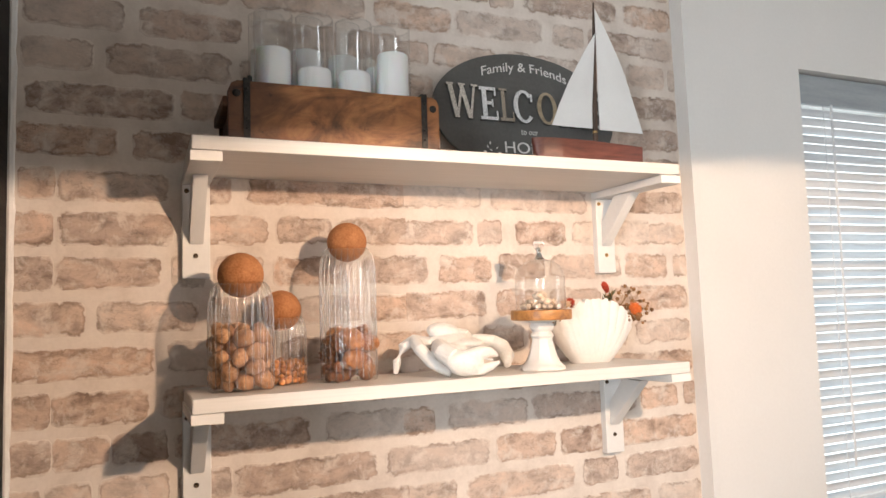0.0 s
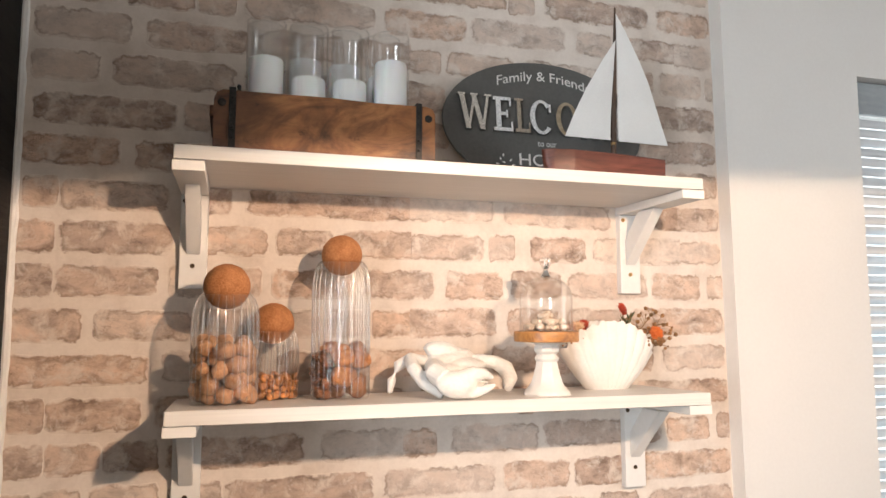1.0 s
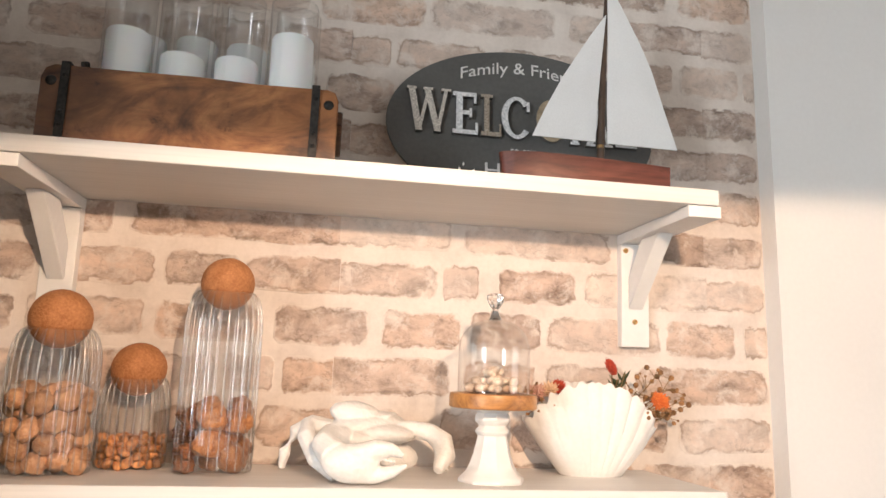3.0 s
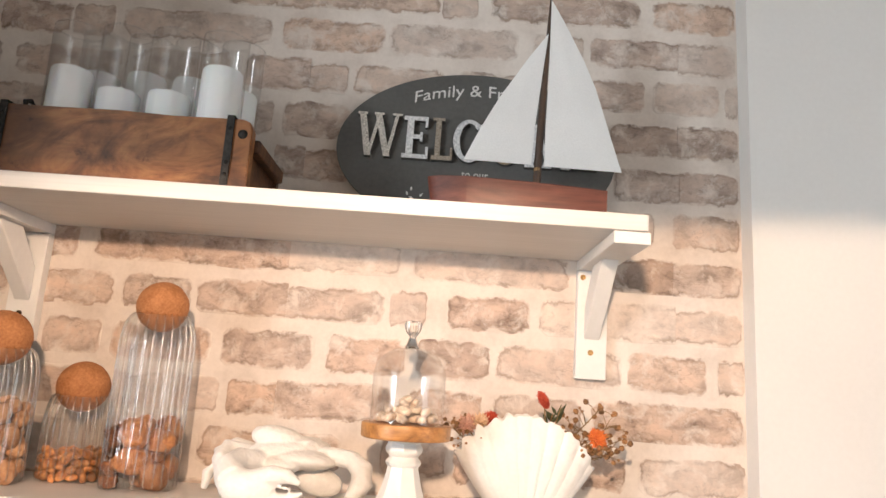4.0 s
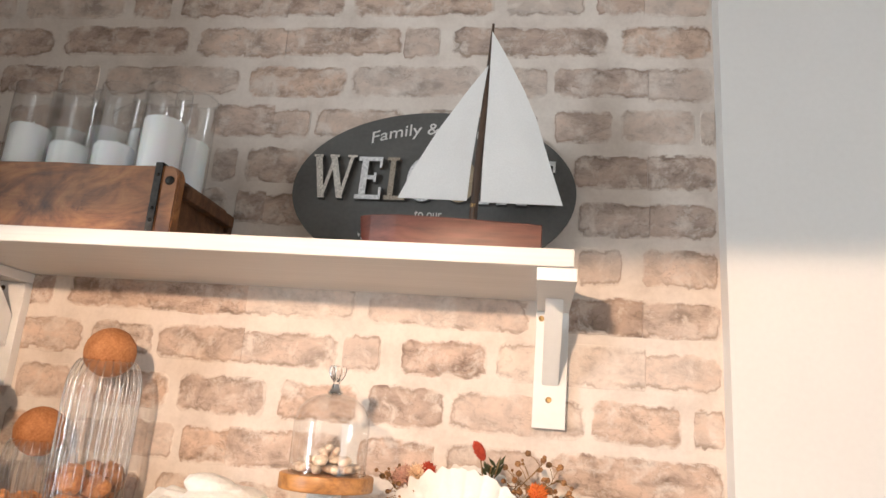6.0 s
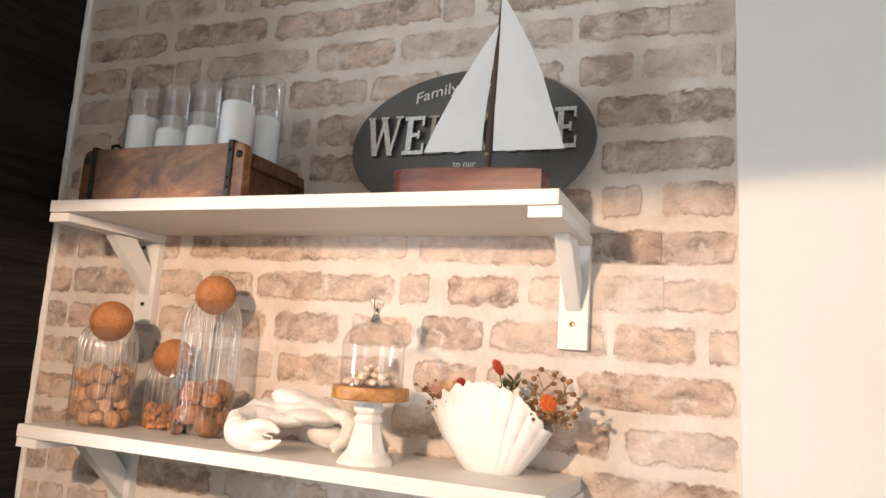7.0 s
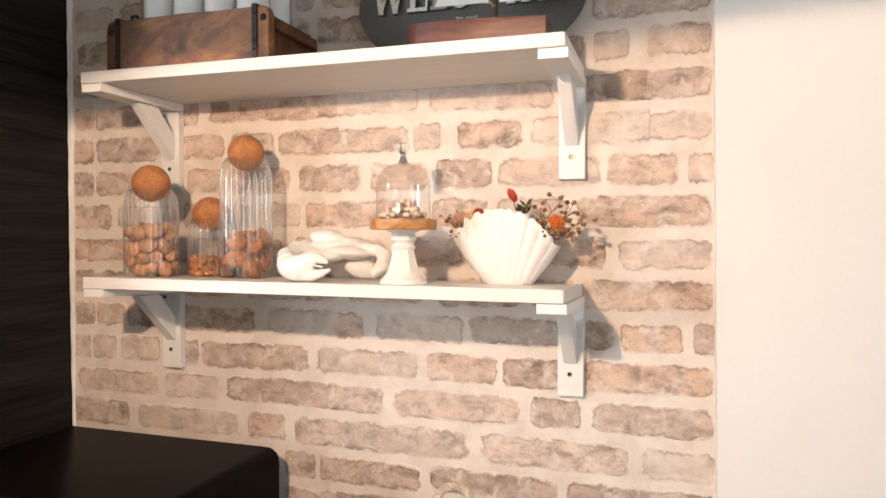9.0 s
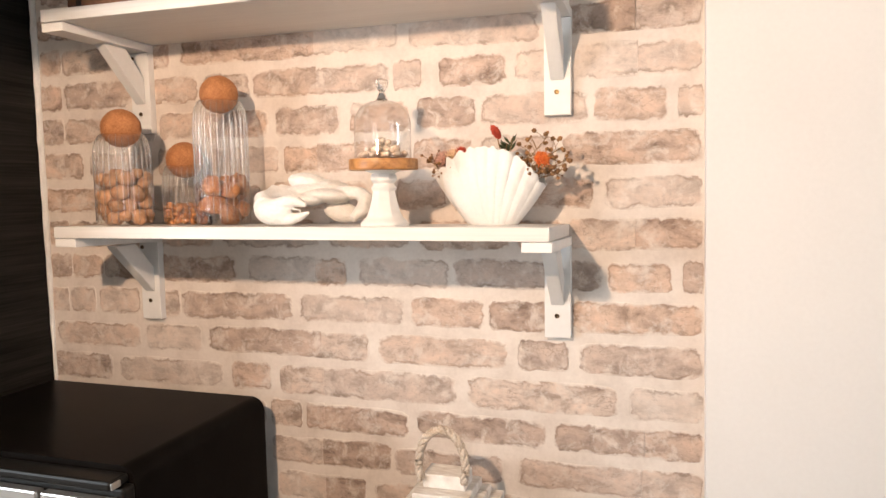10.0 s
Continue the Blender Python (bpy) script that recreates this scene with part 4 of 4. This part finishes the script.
def ribs_at(u):
    return math.pi * (5.0 * u + 0.22 * math.sin(3.1 * u + 0.6)) + 0.4


def shell_point(u, v, side, inset=0.0):
    th = u * SPAN * (1 + 0.02 * math.sin(math.pi * min(1, v * 1.05)))
    edge = 0.1665 - 0.0270 * abs(u) ** 2.0 - 0.004 * u + 0.0024 * math.cos(ribs_at(u) * 2) + 0.0016 * math.sin(u * 31) + 0.0012 * math.sin(u * 53 + 1)
    low = DROP / math.cos(u * SPAN)
    r = low + (edge - low) * v
    full = (1 - abs(u) ** 2.6) ** 0.5
    rib = 0.0026 * (0.85 + 0.5 * u) * abs(math.cos(ribs_at(u))) ** 0.6 * (0.3 + 0.8 * v)
    d = (0.017 + 0.020 * math.sin(min(1, v * 1.1) * math.pi * 0.62)) * full + rib * (0.3 + 0.7 * full) - inset
    wave = (0.0007 * math.sin(v * 19 + u * 9) + 0.0009 * noise.noise(Vector((u * 6, v * 7, side)))) * v
    return Vector((r * math.sin(th), side * max(d + wave, 0.0008), r * math.cos(th) - DROP))


def sheet(side, inset):
    return [[bm.verts.new(shell_point(-1 + 2 * i / NU, j / NV, side, inset)) for j in range(NV + 1)] for i in range(NU + 1)]


fr, bk, fi, bi = sheet(-1, 0), sheet(1, 0), sheet(-1, 0.003), sheet(1, 0.003)
for g in (fr, bk, fi, bi):
    for i in range(NU):
        for j in range(NV):
            bm.faces.new((g[i][j], g[i + 1][j], g[i + 1][j + 1], g[i][j + 1]))
for a, b in ((fr, fi), (bk, bi)):
    for i in range(NU):
        bm.faces.new((a[i][NV], a[i + 1][NV], b[i + 1][NV], b[i][NV]))
for i in range(NU):
    bm.faces.new((fr[i][0], fr[i + 1][0], bk[i + 1][0], bk[i][0]))
for i in (0, NU):
    for j in range(NV):
        bm.faces.new((fr[i][j], fr[i][j + 1], bk[i][j + 1], bk[i][j]))
bmesh.ops.recalc_face_normals(bm, faces=bm.faces)
part("shell_body", bm, BISQUE, vase, "", 60)


def petal_ball(at, r, count, mat, name, parent, seed, long=1.0, axis=(0, 0, 1)):
    """A dried flower head of many small pointed scales."""
    rnd = random.Random(seed)
    bm = bmesh.new()
    q = Vector((0, 0, 1)).rotation_difference(Vector(axis))
    for i in range(count):
        z = 1 - 2 * (i + 0.5) / count
        a = i * 2.39996
        s = math.sqrt(1 - z * z)
        d = Vector((s * math.cos(a), s * math.sin(a), z))
        side = d.cross(Vector((0.3, 0.5, 0.8))).normalized()
        up = d.cross(side)
        p = Vector((d.x, d.y, d.z * long)) * r * 0.72
        w, h = r * 0.26, r * rnd.uniform(0.4, 0.8)
        lean = (d + Vector((0, 0, 0.7 * long))).normalized()
        vs = [bm.verts.new(q @ (p + side * w)), bm.verts.new(q @ (p - side * w)), bm.verts.new(q @ (p + lean * h)), bm.verts.new(q @ (p + up * w * 0.8)), bm.verts.new(q @ (p - up * w * 0.8))]
        bm.faces.new((vs[0], vs[3], vs[2])), bm.faces.new((vs[3], vs[1], vs[2])), bm.faces.new((vs[1], vs[4], vs[2])), bm.faces.new((vs[4], vs[0], vs[2]))
    core = bmesh.ops.create_icosphere(bm, subdivisions=2, radius=r * 0.70)
    for v in core["verts"]:
        v.co = q @ Vector((v.co.x, v.co.y, v.co.z * long))
    return part(name, bm, mat, parent, "", None, pose(*at))


def flower(name, root, tip, r, mat, label, seed, long=1.0, count=60, lean=None):
    f = thing(name, root, 0, label, "dried flower", "dried flowers in the shell vase")
    d = Vector(tip) - Vector(root)
    part("stem", tube([(0, 0, 0), d * 0.5 + Vector((0.002, -0.001, 0.004)), d], 0.0008, 6), STEM_DRY, f)
    petal_ball(d, r, count, mat, "flower_head", f, seed, long, Vector(lean).normalized() if lean else d.normalized())


flower("dried_flower", (0.716, -0.085, 1.50), (0.709, -0.110, 1.586), 0.0066, RED_DRY, "dried dark red oval flower head on a thin stem", 1, 2.1, 90, (-0.5, -0.1, 0.85))
flower("dried_flower", (0.722, -0.085, 1.50), (0.774, -0.106, 1.546), 0.0105, ORANGE_DRY, "dried orange-red strawflower in the shell vase", 2, 0.75, 110)
flower("dried_flower", (0.665, -0.083, 1.50), (0.649, -0.084, 1.560), 0.0085, RED_DRY, "dried red flower head at the shell rim", 3, 1.0)
flower("dried_flower", (0.655, -0.083, 1.50), (0.636, -0.086, 1.556), 0.0110, PEACH_DRY, "pale peach dried petals at the shell rim", 6, 0.6, 60)
flower("dried_flower", (0.645, -0.083, 1.50), (0.620, -0.084, 1.551), 0.0125, PINK_DRY, "faded pink dried flower at the shell rim", 4, 0.7, 90)

def sprig(root, tip, seeds, seed, label):
    """Branching dried stems with small seed heads."""
    rnd = random.Random(seed)
    s = thing("dried_sprig", root, 0, label, "dried flower", "dried sprigs in the shell vase")
    d = Vector(tip) - Vector(root)
    part("stem", tube([(0, 0, 0), d * 0.5 + Vector((0, 0, 0.004)), d], [0.0010, 0.0008, 0.0005], 6), STEM_DRY, s)
    for i in range(seeds):
        k = rnd.uniform(0.55, 1.0)
        p = d * k
        e = p + Vector((rnd.uniform(-0.019, 0.019), rnd.uniform(-0.016, 0.010), rnd.uniform(-0.008, 0.021)))
        part("twig", tube([p, (p + e) / 2 + Vector((0, 0, 0.002)), e], 0.0004, 5), STEM_DRY, s)
        bm = bmesh.new()
        bmesh.ops.create_icosphere(bm, subdivisions=1, radius=rnd.choice((0.0019, 0.0026, 0.0032, 0.0040)))
        for v in bm.verts:
            v.co *= 1 + 0.3 * noise.noise(v.co * 700)
        part("seed_head", bm, BERRY, s, "", None, pose(*e, rnd.uniform(0, 90), rnd.uniform(0, 90), 0))


sprig((0.715, -0.085, 1.50), (0.780, -0.090, 1.580), 16, 1, "dried brown seed sprig branching out of the shell")
sprig((0.72, -0.08, 1.50), (0.795, -0.085, 1.562), 15, 2, "dried brown berry sprig beside the orange flower")
sprig((0.73, -0.085, 1.50), (0.800, -0.092, 1.530), 13, 3, "drooping dried brown sprig over the shell edge")
sprig((0.72, -0.075, 1.50), (0.755, -0.082, 1.558), 12, 6, "short dried brown sprig inside the shell mouth")
sprig((0.735, -0.09, 1.50), (0.785, -0.10, 1.535), 14, 7, "dried rust-brown sprig hanging beside the orange flower")
sprig((0.725, -0.085, 1.50), (0.768, -0.098, 1.540), 20, 9, "dense dried rust-brown sprig behind the orange flower")
sprig((0.73, -0.085, 1.50), (0.806, -0.090, 1.546), 16, 10, "dried tan seed sprig reaching out of the shell")
sprig((0.65, -0.08, 1.50), (0.606, -0.090, 1.545), 20, 4, "dried dark brown sprig leaning out of the shell")


def leafy(root, tip, seed):
    rnd = random.Random(seed)
    s = thing("dried_leaf_sprig", root, 0, "dried dark green pointed leaves on a thin stem", "dried flower", "dried sprigs in the shell vase")
    d = Vector(tip) - Vector(root)
    part("stem", tube([(0, 0, 0), d * 0.5, d], 0.0007, 6), STEM_DRY, s)
    for i in range(6):
        p = d * (0.72 + 0.07 * (i // 2))
        side = (-1) ** i
        e = p + Vector((side * rnd.uniform(0.005, 0.014), rnd.uniform(-0.008, 0.004), rnd.uniform(0.010, 0.021)))
        mid = (p + e) / 2
        n = (e - p).cross(Vector((0, 1, 0))).normalized() * 0.0022
        bm = bmesh.new()
        vs = [bm.verts.new(q) for q in (p, mid + n, e, mid - n)]
        top = bm.verts.new(mid + Vector((0, -0.0009, 0)))
        for a, b in zip(vs, vs[1:] + vs[:1]):
            bm.faces.new((a, b, top))
        bmesh.ops.solidify(bm, geom=bm.faces[:], thickness=0.0003)
        part("leaf", bm, LEAF_DRY, s)


leafy((0.71, -0.085, 1.50), (0.731, -0.100, 1.580), 5)
leafy((0.705, -0.08, 1.50), (0.722, -0.098, 1.572), 8)


# ---- ceramic crab ----
def blob(bm, at, radii, turn=(0, 0, 0), sub=3):
    bmesh.ops.create_icosphere(bm, subdivisions=sub, radius=1, matrix=pose(*at, *turn) @ Matrix.Diagonal((*radii, 1)))


crab = bmesh.new()
blob(crab, (0.412, -0.088, 1.509), (0.050, 0.026, 0.0135), (0, -3, 30))
blob(crab, (0.396, -0.094, 1.521), (0.033, 0.019, 0.0150), (0, 8, 14), 2)
blob(crab, (0.424, -0.088, 1.516), (0.028, 0.020, 0.0095), (0, -6, 24), 1)
blob(crab, (0.428, -0.090, 1.499), (0.042, 0.036, 0.0125), (0, 4, 20))
blob(crab, (0.400, -0.108, 1.493), (0.032, 0.024, 0.0115))
blob(crab, (0.446, -0.076, 1.472), (0.030, 0.014, 0.0170), (0, 12, 10))
tube([(0.372, -0.092, 1.503), (0.346, -0.088, 1.509), (0.327, -0.088, 1.498), (0.3165, -0.088, 1.476), (0.3135, -0.088, 1.4565)], [0.010, 0.0095, 0.009, 0.0072, 0.004], 12, crab)
tube([(0.365, -0.100, 1.502), (0.341, -0.108, 1.507), (0.341, -0.128, 1.497), (0.353, -0.150, 1.476), (0.375, -0.169, 1.458)], [0.011, 0.0105, 0.0105, 0.010, 0.0055], 12, crab)
tube([(0.385, -0.115, 1.495), (0.366, -0.145, 1.501), (0.361, -0.172, 1.494), (0.372, -0.186, 1.484)], [0.012, 0.012, 0.014, 0.017], 14, crab)
blob(crab, (0.389, -0.191, 1.4765), (0.031, 0.0165, 0.0200), (0, 6, 0))
tube([(0.396, -0.191, 1.485), (0.416, -0.192, 1.492), (0.431, -0.192, 1.4915), (0.444, -0.192, 1.485)], [0.0125, 0.0105, 0.0075, 0.003], 14, crab)
tube([(0.394, -0.191, 1.469), (0.416, -0.192, 1.4655), (0.433, -0.192, 1.469), (0.448, -0.192, 1.4755)], [0.0125, 0.009, 0.0062, 0.0022], 14, crab)
for k in range(4):
    blob(crab, (0.419 + 0.005 * k, -0.194, 1.482 - 0.001 * k), (0.0022, 0.003, 0.0022), (0, 0, 0), 2)
tube([(0.438, -0.086, 1.500), (0.462, -0.088, 1.504), (0.486, -0.092, 1.501), (0.500, -0.101, 1.491), (0.501, -0.116, 1.477), (0.490, -0.135, 1.463)], [0.013, 0.0105, 0.011, 0.0135, 0.0125, 0.006], 14, crab)
tube([(0.500, -0.102, 1.487), (0.507, -0.104, 1.474), (0.503, -0.112, 1.460)], [0.010, 0.008, 0.0045], 12, crab)
crab_ob = part("crab_figurine", crab, CRAB_WHITE, None, "", 180)
tagged(crab_ob, "matt white ceramic crab figurine with a large open claw", "figurine")
rem = crab_ob.modifiers.new("fuse", "REMESH")
rem.mode, rem.voxel_size, rem.use_smooth_shade = "VOXEL", 0.0014, True
sm = crab_ob.modifiers.new("soften", "SMOOTH")
sm.factor, sm.iterations = 0.5, 4


# ---- brick faces of the wall ----
rnd = random.Random(11)
PITCH, FIRST, HIGH = 0.0658, 1.0365, 0.050

SEAMS = (0.366, 0.906)

def brick_face(seed, cut_low=False, cut_high=False):
    """A unit face, 1 wide and 1 high, with an uneven outline, domed a little; UV x grows from 0 at the rim. A cut end stops dead at a paper seam."""
    r = random.Random(seed)
    rim, n = [], 26
    for i in range(n):
        a = 2 * math.pi * (i + 0.5) / n
        c, s = math.cos(a), math.sin(a)
        k = 1 / (abs(c) ** 12 + abs(s) ** 12) ** (1 / 12)
        rim.append((0.5 * c * k * (1 + r.uniform(-0.025, 0.008)), 0.5 * s * k * (1 + r.uniform(-0.10, 0.06))))

    def ended(x):
        return (cut_low and x < -0.36) or (cut_high and x > 0.36)

    def at(x, y, z, shrink):
        return (math.copysign(0.5, x) if ended(x) else x * shrink, y, z)

    verts = [at(x, 0.0, z, 1.0) for x, z in rim] + [at(x, -0.6, z * 0.95, 0.985) for x, z in rim] + [at(x, -1.0, z * 0.52, 0.86) for x, z in rim] + [(0.0, -1.0, 0.0)]
    depth = [0.5 if ended(x) and abs(z) < 0.40 else 0.0 for x, z in rim] + [0.5 if ended(x) and abs(z) < 0.40 else 0.06 for x, z in rim] + [0.5] * (n + 1)
    faces = []
    for k in (0, n):
        faces += [(k + i, k + (i + 1) % n, k + n + (i + 1) % n, k + n + i) for i in range(n)]
    faces += [(2 * n + i, 2 * n + (i + 1) % n, 3 * n) for i in range(n)]
    me = bpy.data.meshes.new("brick")
    me.from_pydata(verts, [], faces)
    uv = me.uv_layers.new(name="rim")
    for loop in me.loops:
        uv.data[loop.index].uv = (depth[loop.vertex_index], 0.0)
    me.materials.append(BRICK)
    for p in me.polygons:
        p.use_smooth = True
    return me


BRICKS = {(lo, hi): [brick_face(q + 40 * lo + 80 * hi, lo, hi) for q in range(10)] for lo in (False, True) for hi in (False, True)}

def seam_between(a, b, k):
    """The middle of a gap that a paper seam runs through, if it does; the seam beside the corner leans with it."""
    mid = (a + b) / 2
    if b - a > 0.0125 or min(abs(mid - q) for q in SEAMS) > 0.012:
        return None
    return mid - (0.014 * (FIRST + PITCH * k - 1.5) if mid > 0.6 else 0.0)


def course(k, *spans):
    for i, (x0, x1) in enumerate(spans):
        lo = seam_between(spans[i - 1][1], x0, k) if i else None
        hi = seam_between(x1, spans[i + 1][0], k) if i + 1 < len(spans) else None
        x0 = lo + 0.0003 if lo else x0 - 0.003
        x1 = hi - 0.0003 if hi else right_at(FIRST + PITCH * k) - 0.001 if x1 > 0.99 else x1 + 0.003
        o = new("brick", BRICKS[lo is not None, hi is not None][rnd.randrange(10)])
        o.parent = wall_north
        mid = (x0 + x1) / 2
        turn = 0 if lo or hi else rnd.uniform(-0.5, 0.5)
        o.matrix_local = pose(mid, -0.0001, FIRST + PITCH * k + 0.003 * (mid - 0.4) + rnd.uniform(-0.002, 0.002), 0, turn, 0) @ Matrix.Diagonal((x1 - x0, 0.0019, HIGH + rnd.uniform(-0.002, 0.004), 1))


course(-2, (0.26, 0.35), (0.372, 0.53), (0.55, 0.69), (0.71, 0.90), (0.905, 1.0))
course(-1, (0.27, 0.36), (0.368, 0.44), (0.46, 0.66), (0.68, 0.80), (0.82, 1.0))
course(0, (0.26, 0.355), (0.366, 0.490), (0.500, 0.690), (0.718, 0.905), (0.906, 1.0))
course(1, (0.17, 0.245), (0.26, 0.318), (0.332, 0.364), (0.368, 0.523), (0.543, 0.760), (0.778, 0.905), (0.917, 1.0))
course(2, (-0.238, -0.094), (-0.075, 0.156), (0.18, 0.257), (0.28, 0.364), (0.369, 0.609), (0.633, 0.874), (0.896, 1.0))
course(3, (-0.223, -0.024), (-0.007, 0.112), (0.132, 0.362), (0.365, 0.452), (0.473, 0.696), (0.719, 0.796), (0.818, 0.998))
course(4, (-0.238, -0.193), (-0.183, -0.127), (-0.114, -0.021), (-0.005, 0.069), (0.075, 0.307), (0.324, 0.521), (0.536, 0.659), (0.670, 0.790), (0.805, 1.0))
course(5, (-0.228, -0.18), (-0.174, -0.104), (-0.097, -0.024), (-0.011, 0.194), (0.223, 0.354), (0.359, 0.413), (0.440, 0.602), (0.610, 0.848), (0.861, 0.952), (0.972, 1.0))
course(6, (-0.226, -0.182), (-0.176, -0.051), (-0.03, 0.15), (0.17, 0.362), (0.382, 0.53), (0.55, 0.702), (0.72, 0.785), (0.80, 0.894), (0.904, 1.0))
course(7, (-0.235, -0.04), (-0.02, 0.13), (0.15, 0.25), (0.274, 0.458), (0.514, 0.598), (0.61, 0.71), (0.729, 0.835), (0.856, 1.0))
course(8, (-0.23, -0.138), (-0.118, 0.02), (0.04, 0.13), (0.15, 0.215), (0.231, 0.288), (0.304, 0.366), (0.368, 0.522), (0.545, 0.64), (0.66, 0.775), (0.792, 1.0))
course(9, (-0.23, -0.18), (-0.174, -0.034), (-0.015, 0.03), (0.047, 0.121), (0.14, 0.27), (0.289, 0.409), (0.432, 0.535), (0.552, 0.648), (0.660, 0.826), (0.839, 0.942), (0.961, 1.0))
course(10, (-0.23, -0.18), (-0.172, -0.015), (0.0, 0.018), (0.032, 0.13), (0.145, 0.235), (0.247, 0.366), (0.372, 0.50), (0.512, 0.558), (0.592, 0.699), (0.717, 0.901), (0.907, 1.0))
course(11, (-0.222, -0.178), (-0.172, -0.022), (0.0, 0.072), (0.096, 0.362), (0.370, 0.519), (0.539, 0.753), (0.77, 0.896), (0.906, 1.0))
course(12, (-0.228, -0.094), (-0.07, 0.05), (0.07, 0.20), (0.22, 0.36), (0.37, 0.5), (0.52, 0.62), (0.64, 0.80), (0.817, 0.868), (0.899, 1.0))
course(13, (-0.215, -0.013), (-0.002, 0.09), (0.11, 0.31), (0.33, 0.369), (0.374, 0.434), (0.45, 0.60), (0.62, 0.79), (0.815, 0.908), (0.912, 1.0))
course(14, (-0.221, -0.129), (-0.108, 0.073), (0.09, 0.27), (0.286, 0.317), (0.336, 0.427), (0.45, 0.58), (0.6, 0.78), (0.805, 0.905), (0.911, 1.0))
course(15, (-0.219, -0.086), (-0.061, 0.09), (0.11, 0.25), (0.273, 0.362), (0.371, 0.420), (0.433, 0.559), (0.58, 0.75), (0.778, 0.852), (0.868, 0.961), (0.973, 1.0))
course(16, (-0.22, -0.11), (-0.094, 0.007), (0.014, 0.07), (0.086, 0.303), (0.322, 0.469), (0.479, 0.665), (0.69, 0.76), (0.775, 0.904), (0.916, 1.0))
course(17, (-0.215, -0.02), (0.002, 0.21), (0.229, 0.367), (0.372, 0.547), (0.553, 0.602), (0.625, 0.845), (0.866, 1.0))
course(18, (-0.22, -0.10), (-0.08, 0.09), (0.11, 0.17), (0.19, 0.362), (0.368, 0.45), (0.47, 0.68), (0.70, 0.81), (0.83, 0.90), (0.91, 1.0))
course(19, (-0.22, -0.03), (-0.01, 0.12), (0.14, 0.36), (0.37, 0.55), (0.57, 0.63), (0.65, 0.86), (0.88, 1.0))
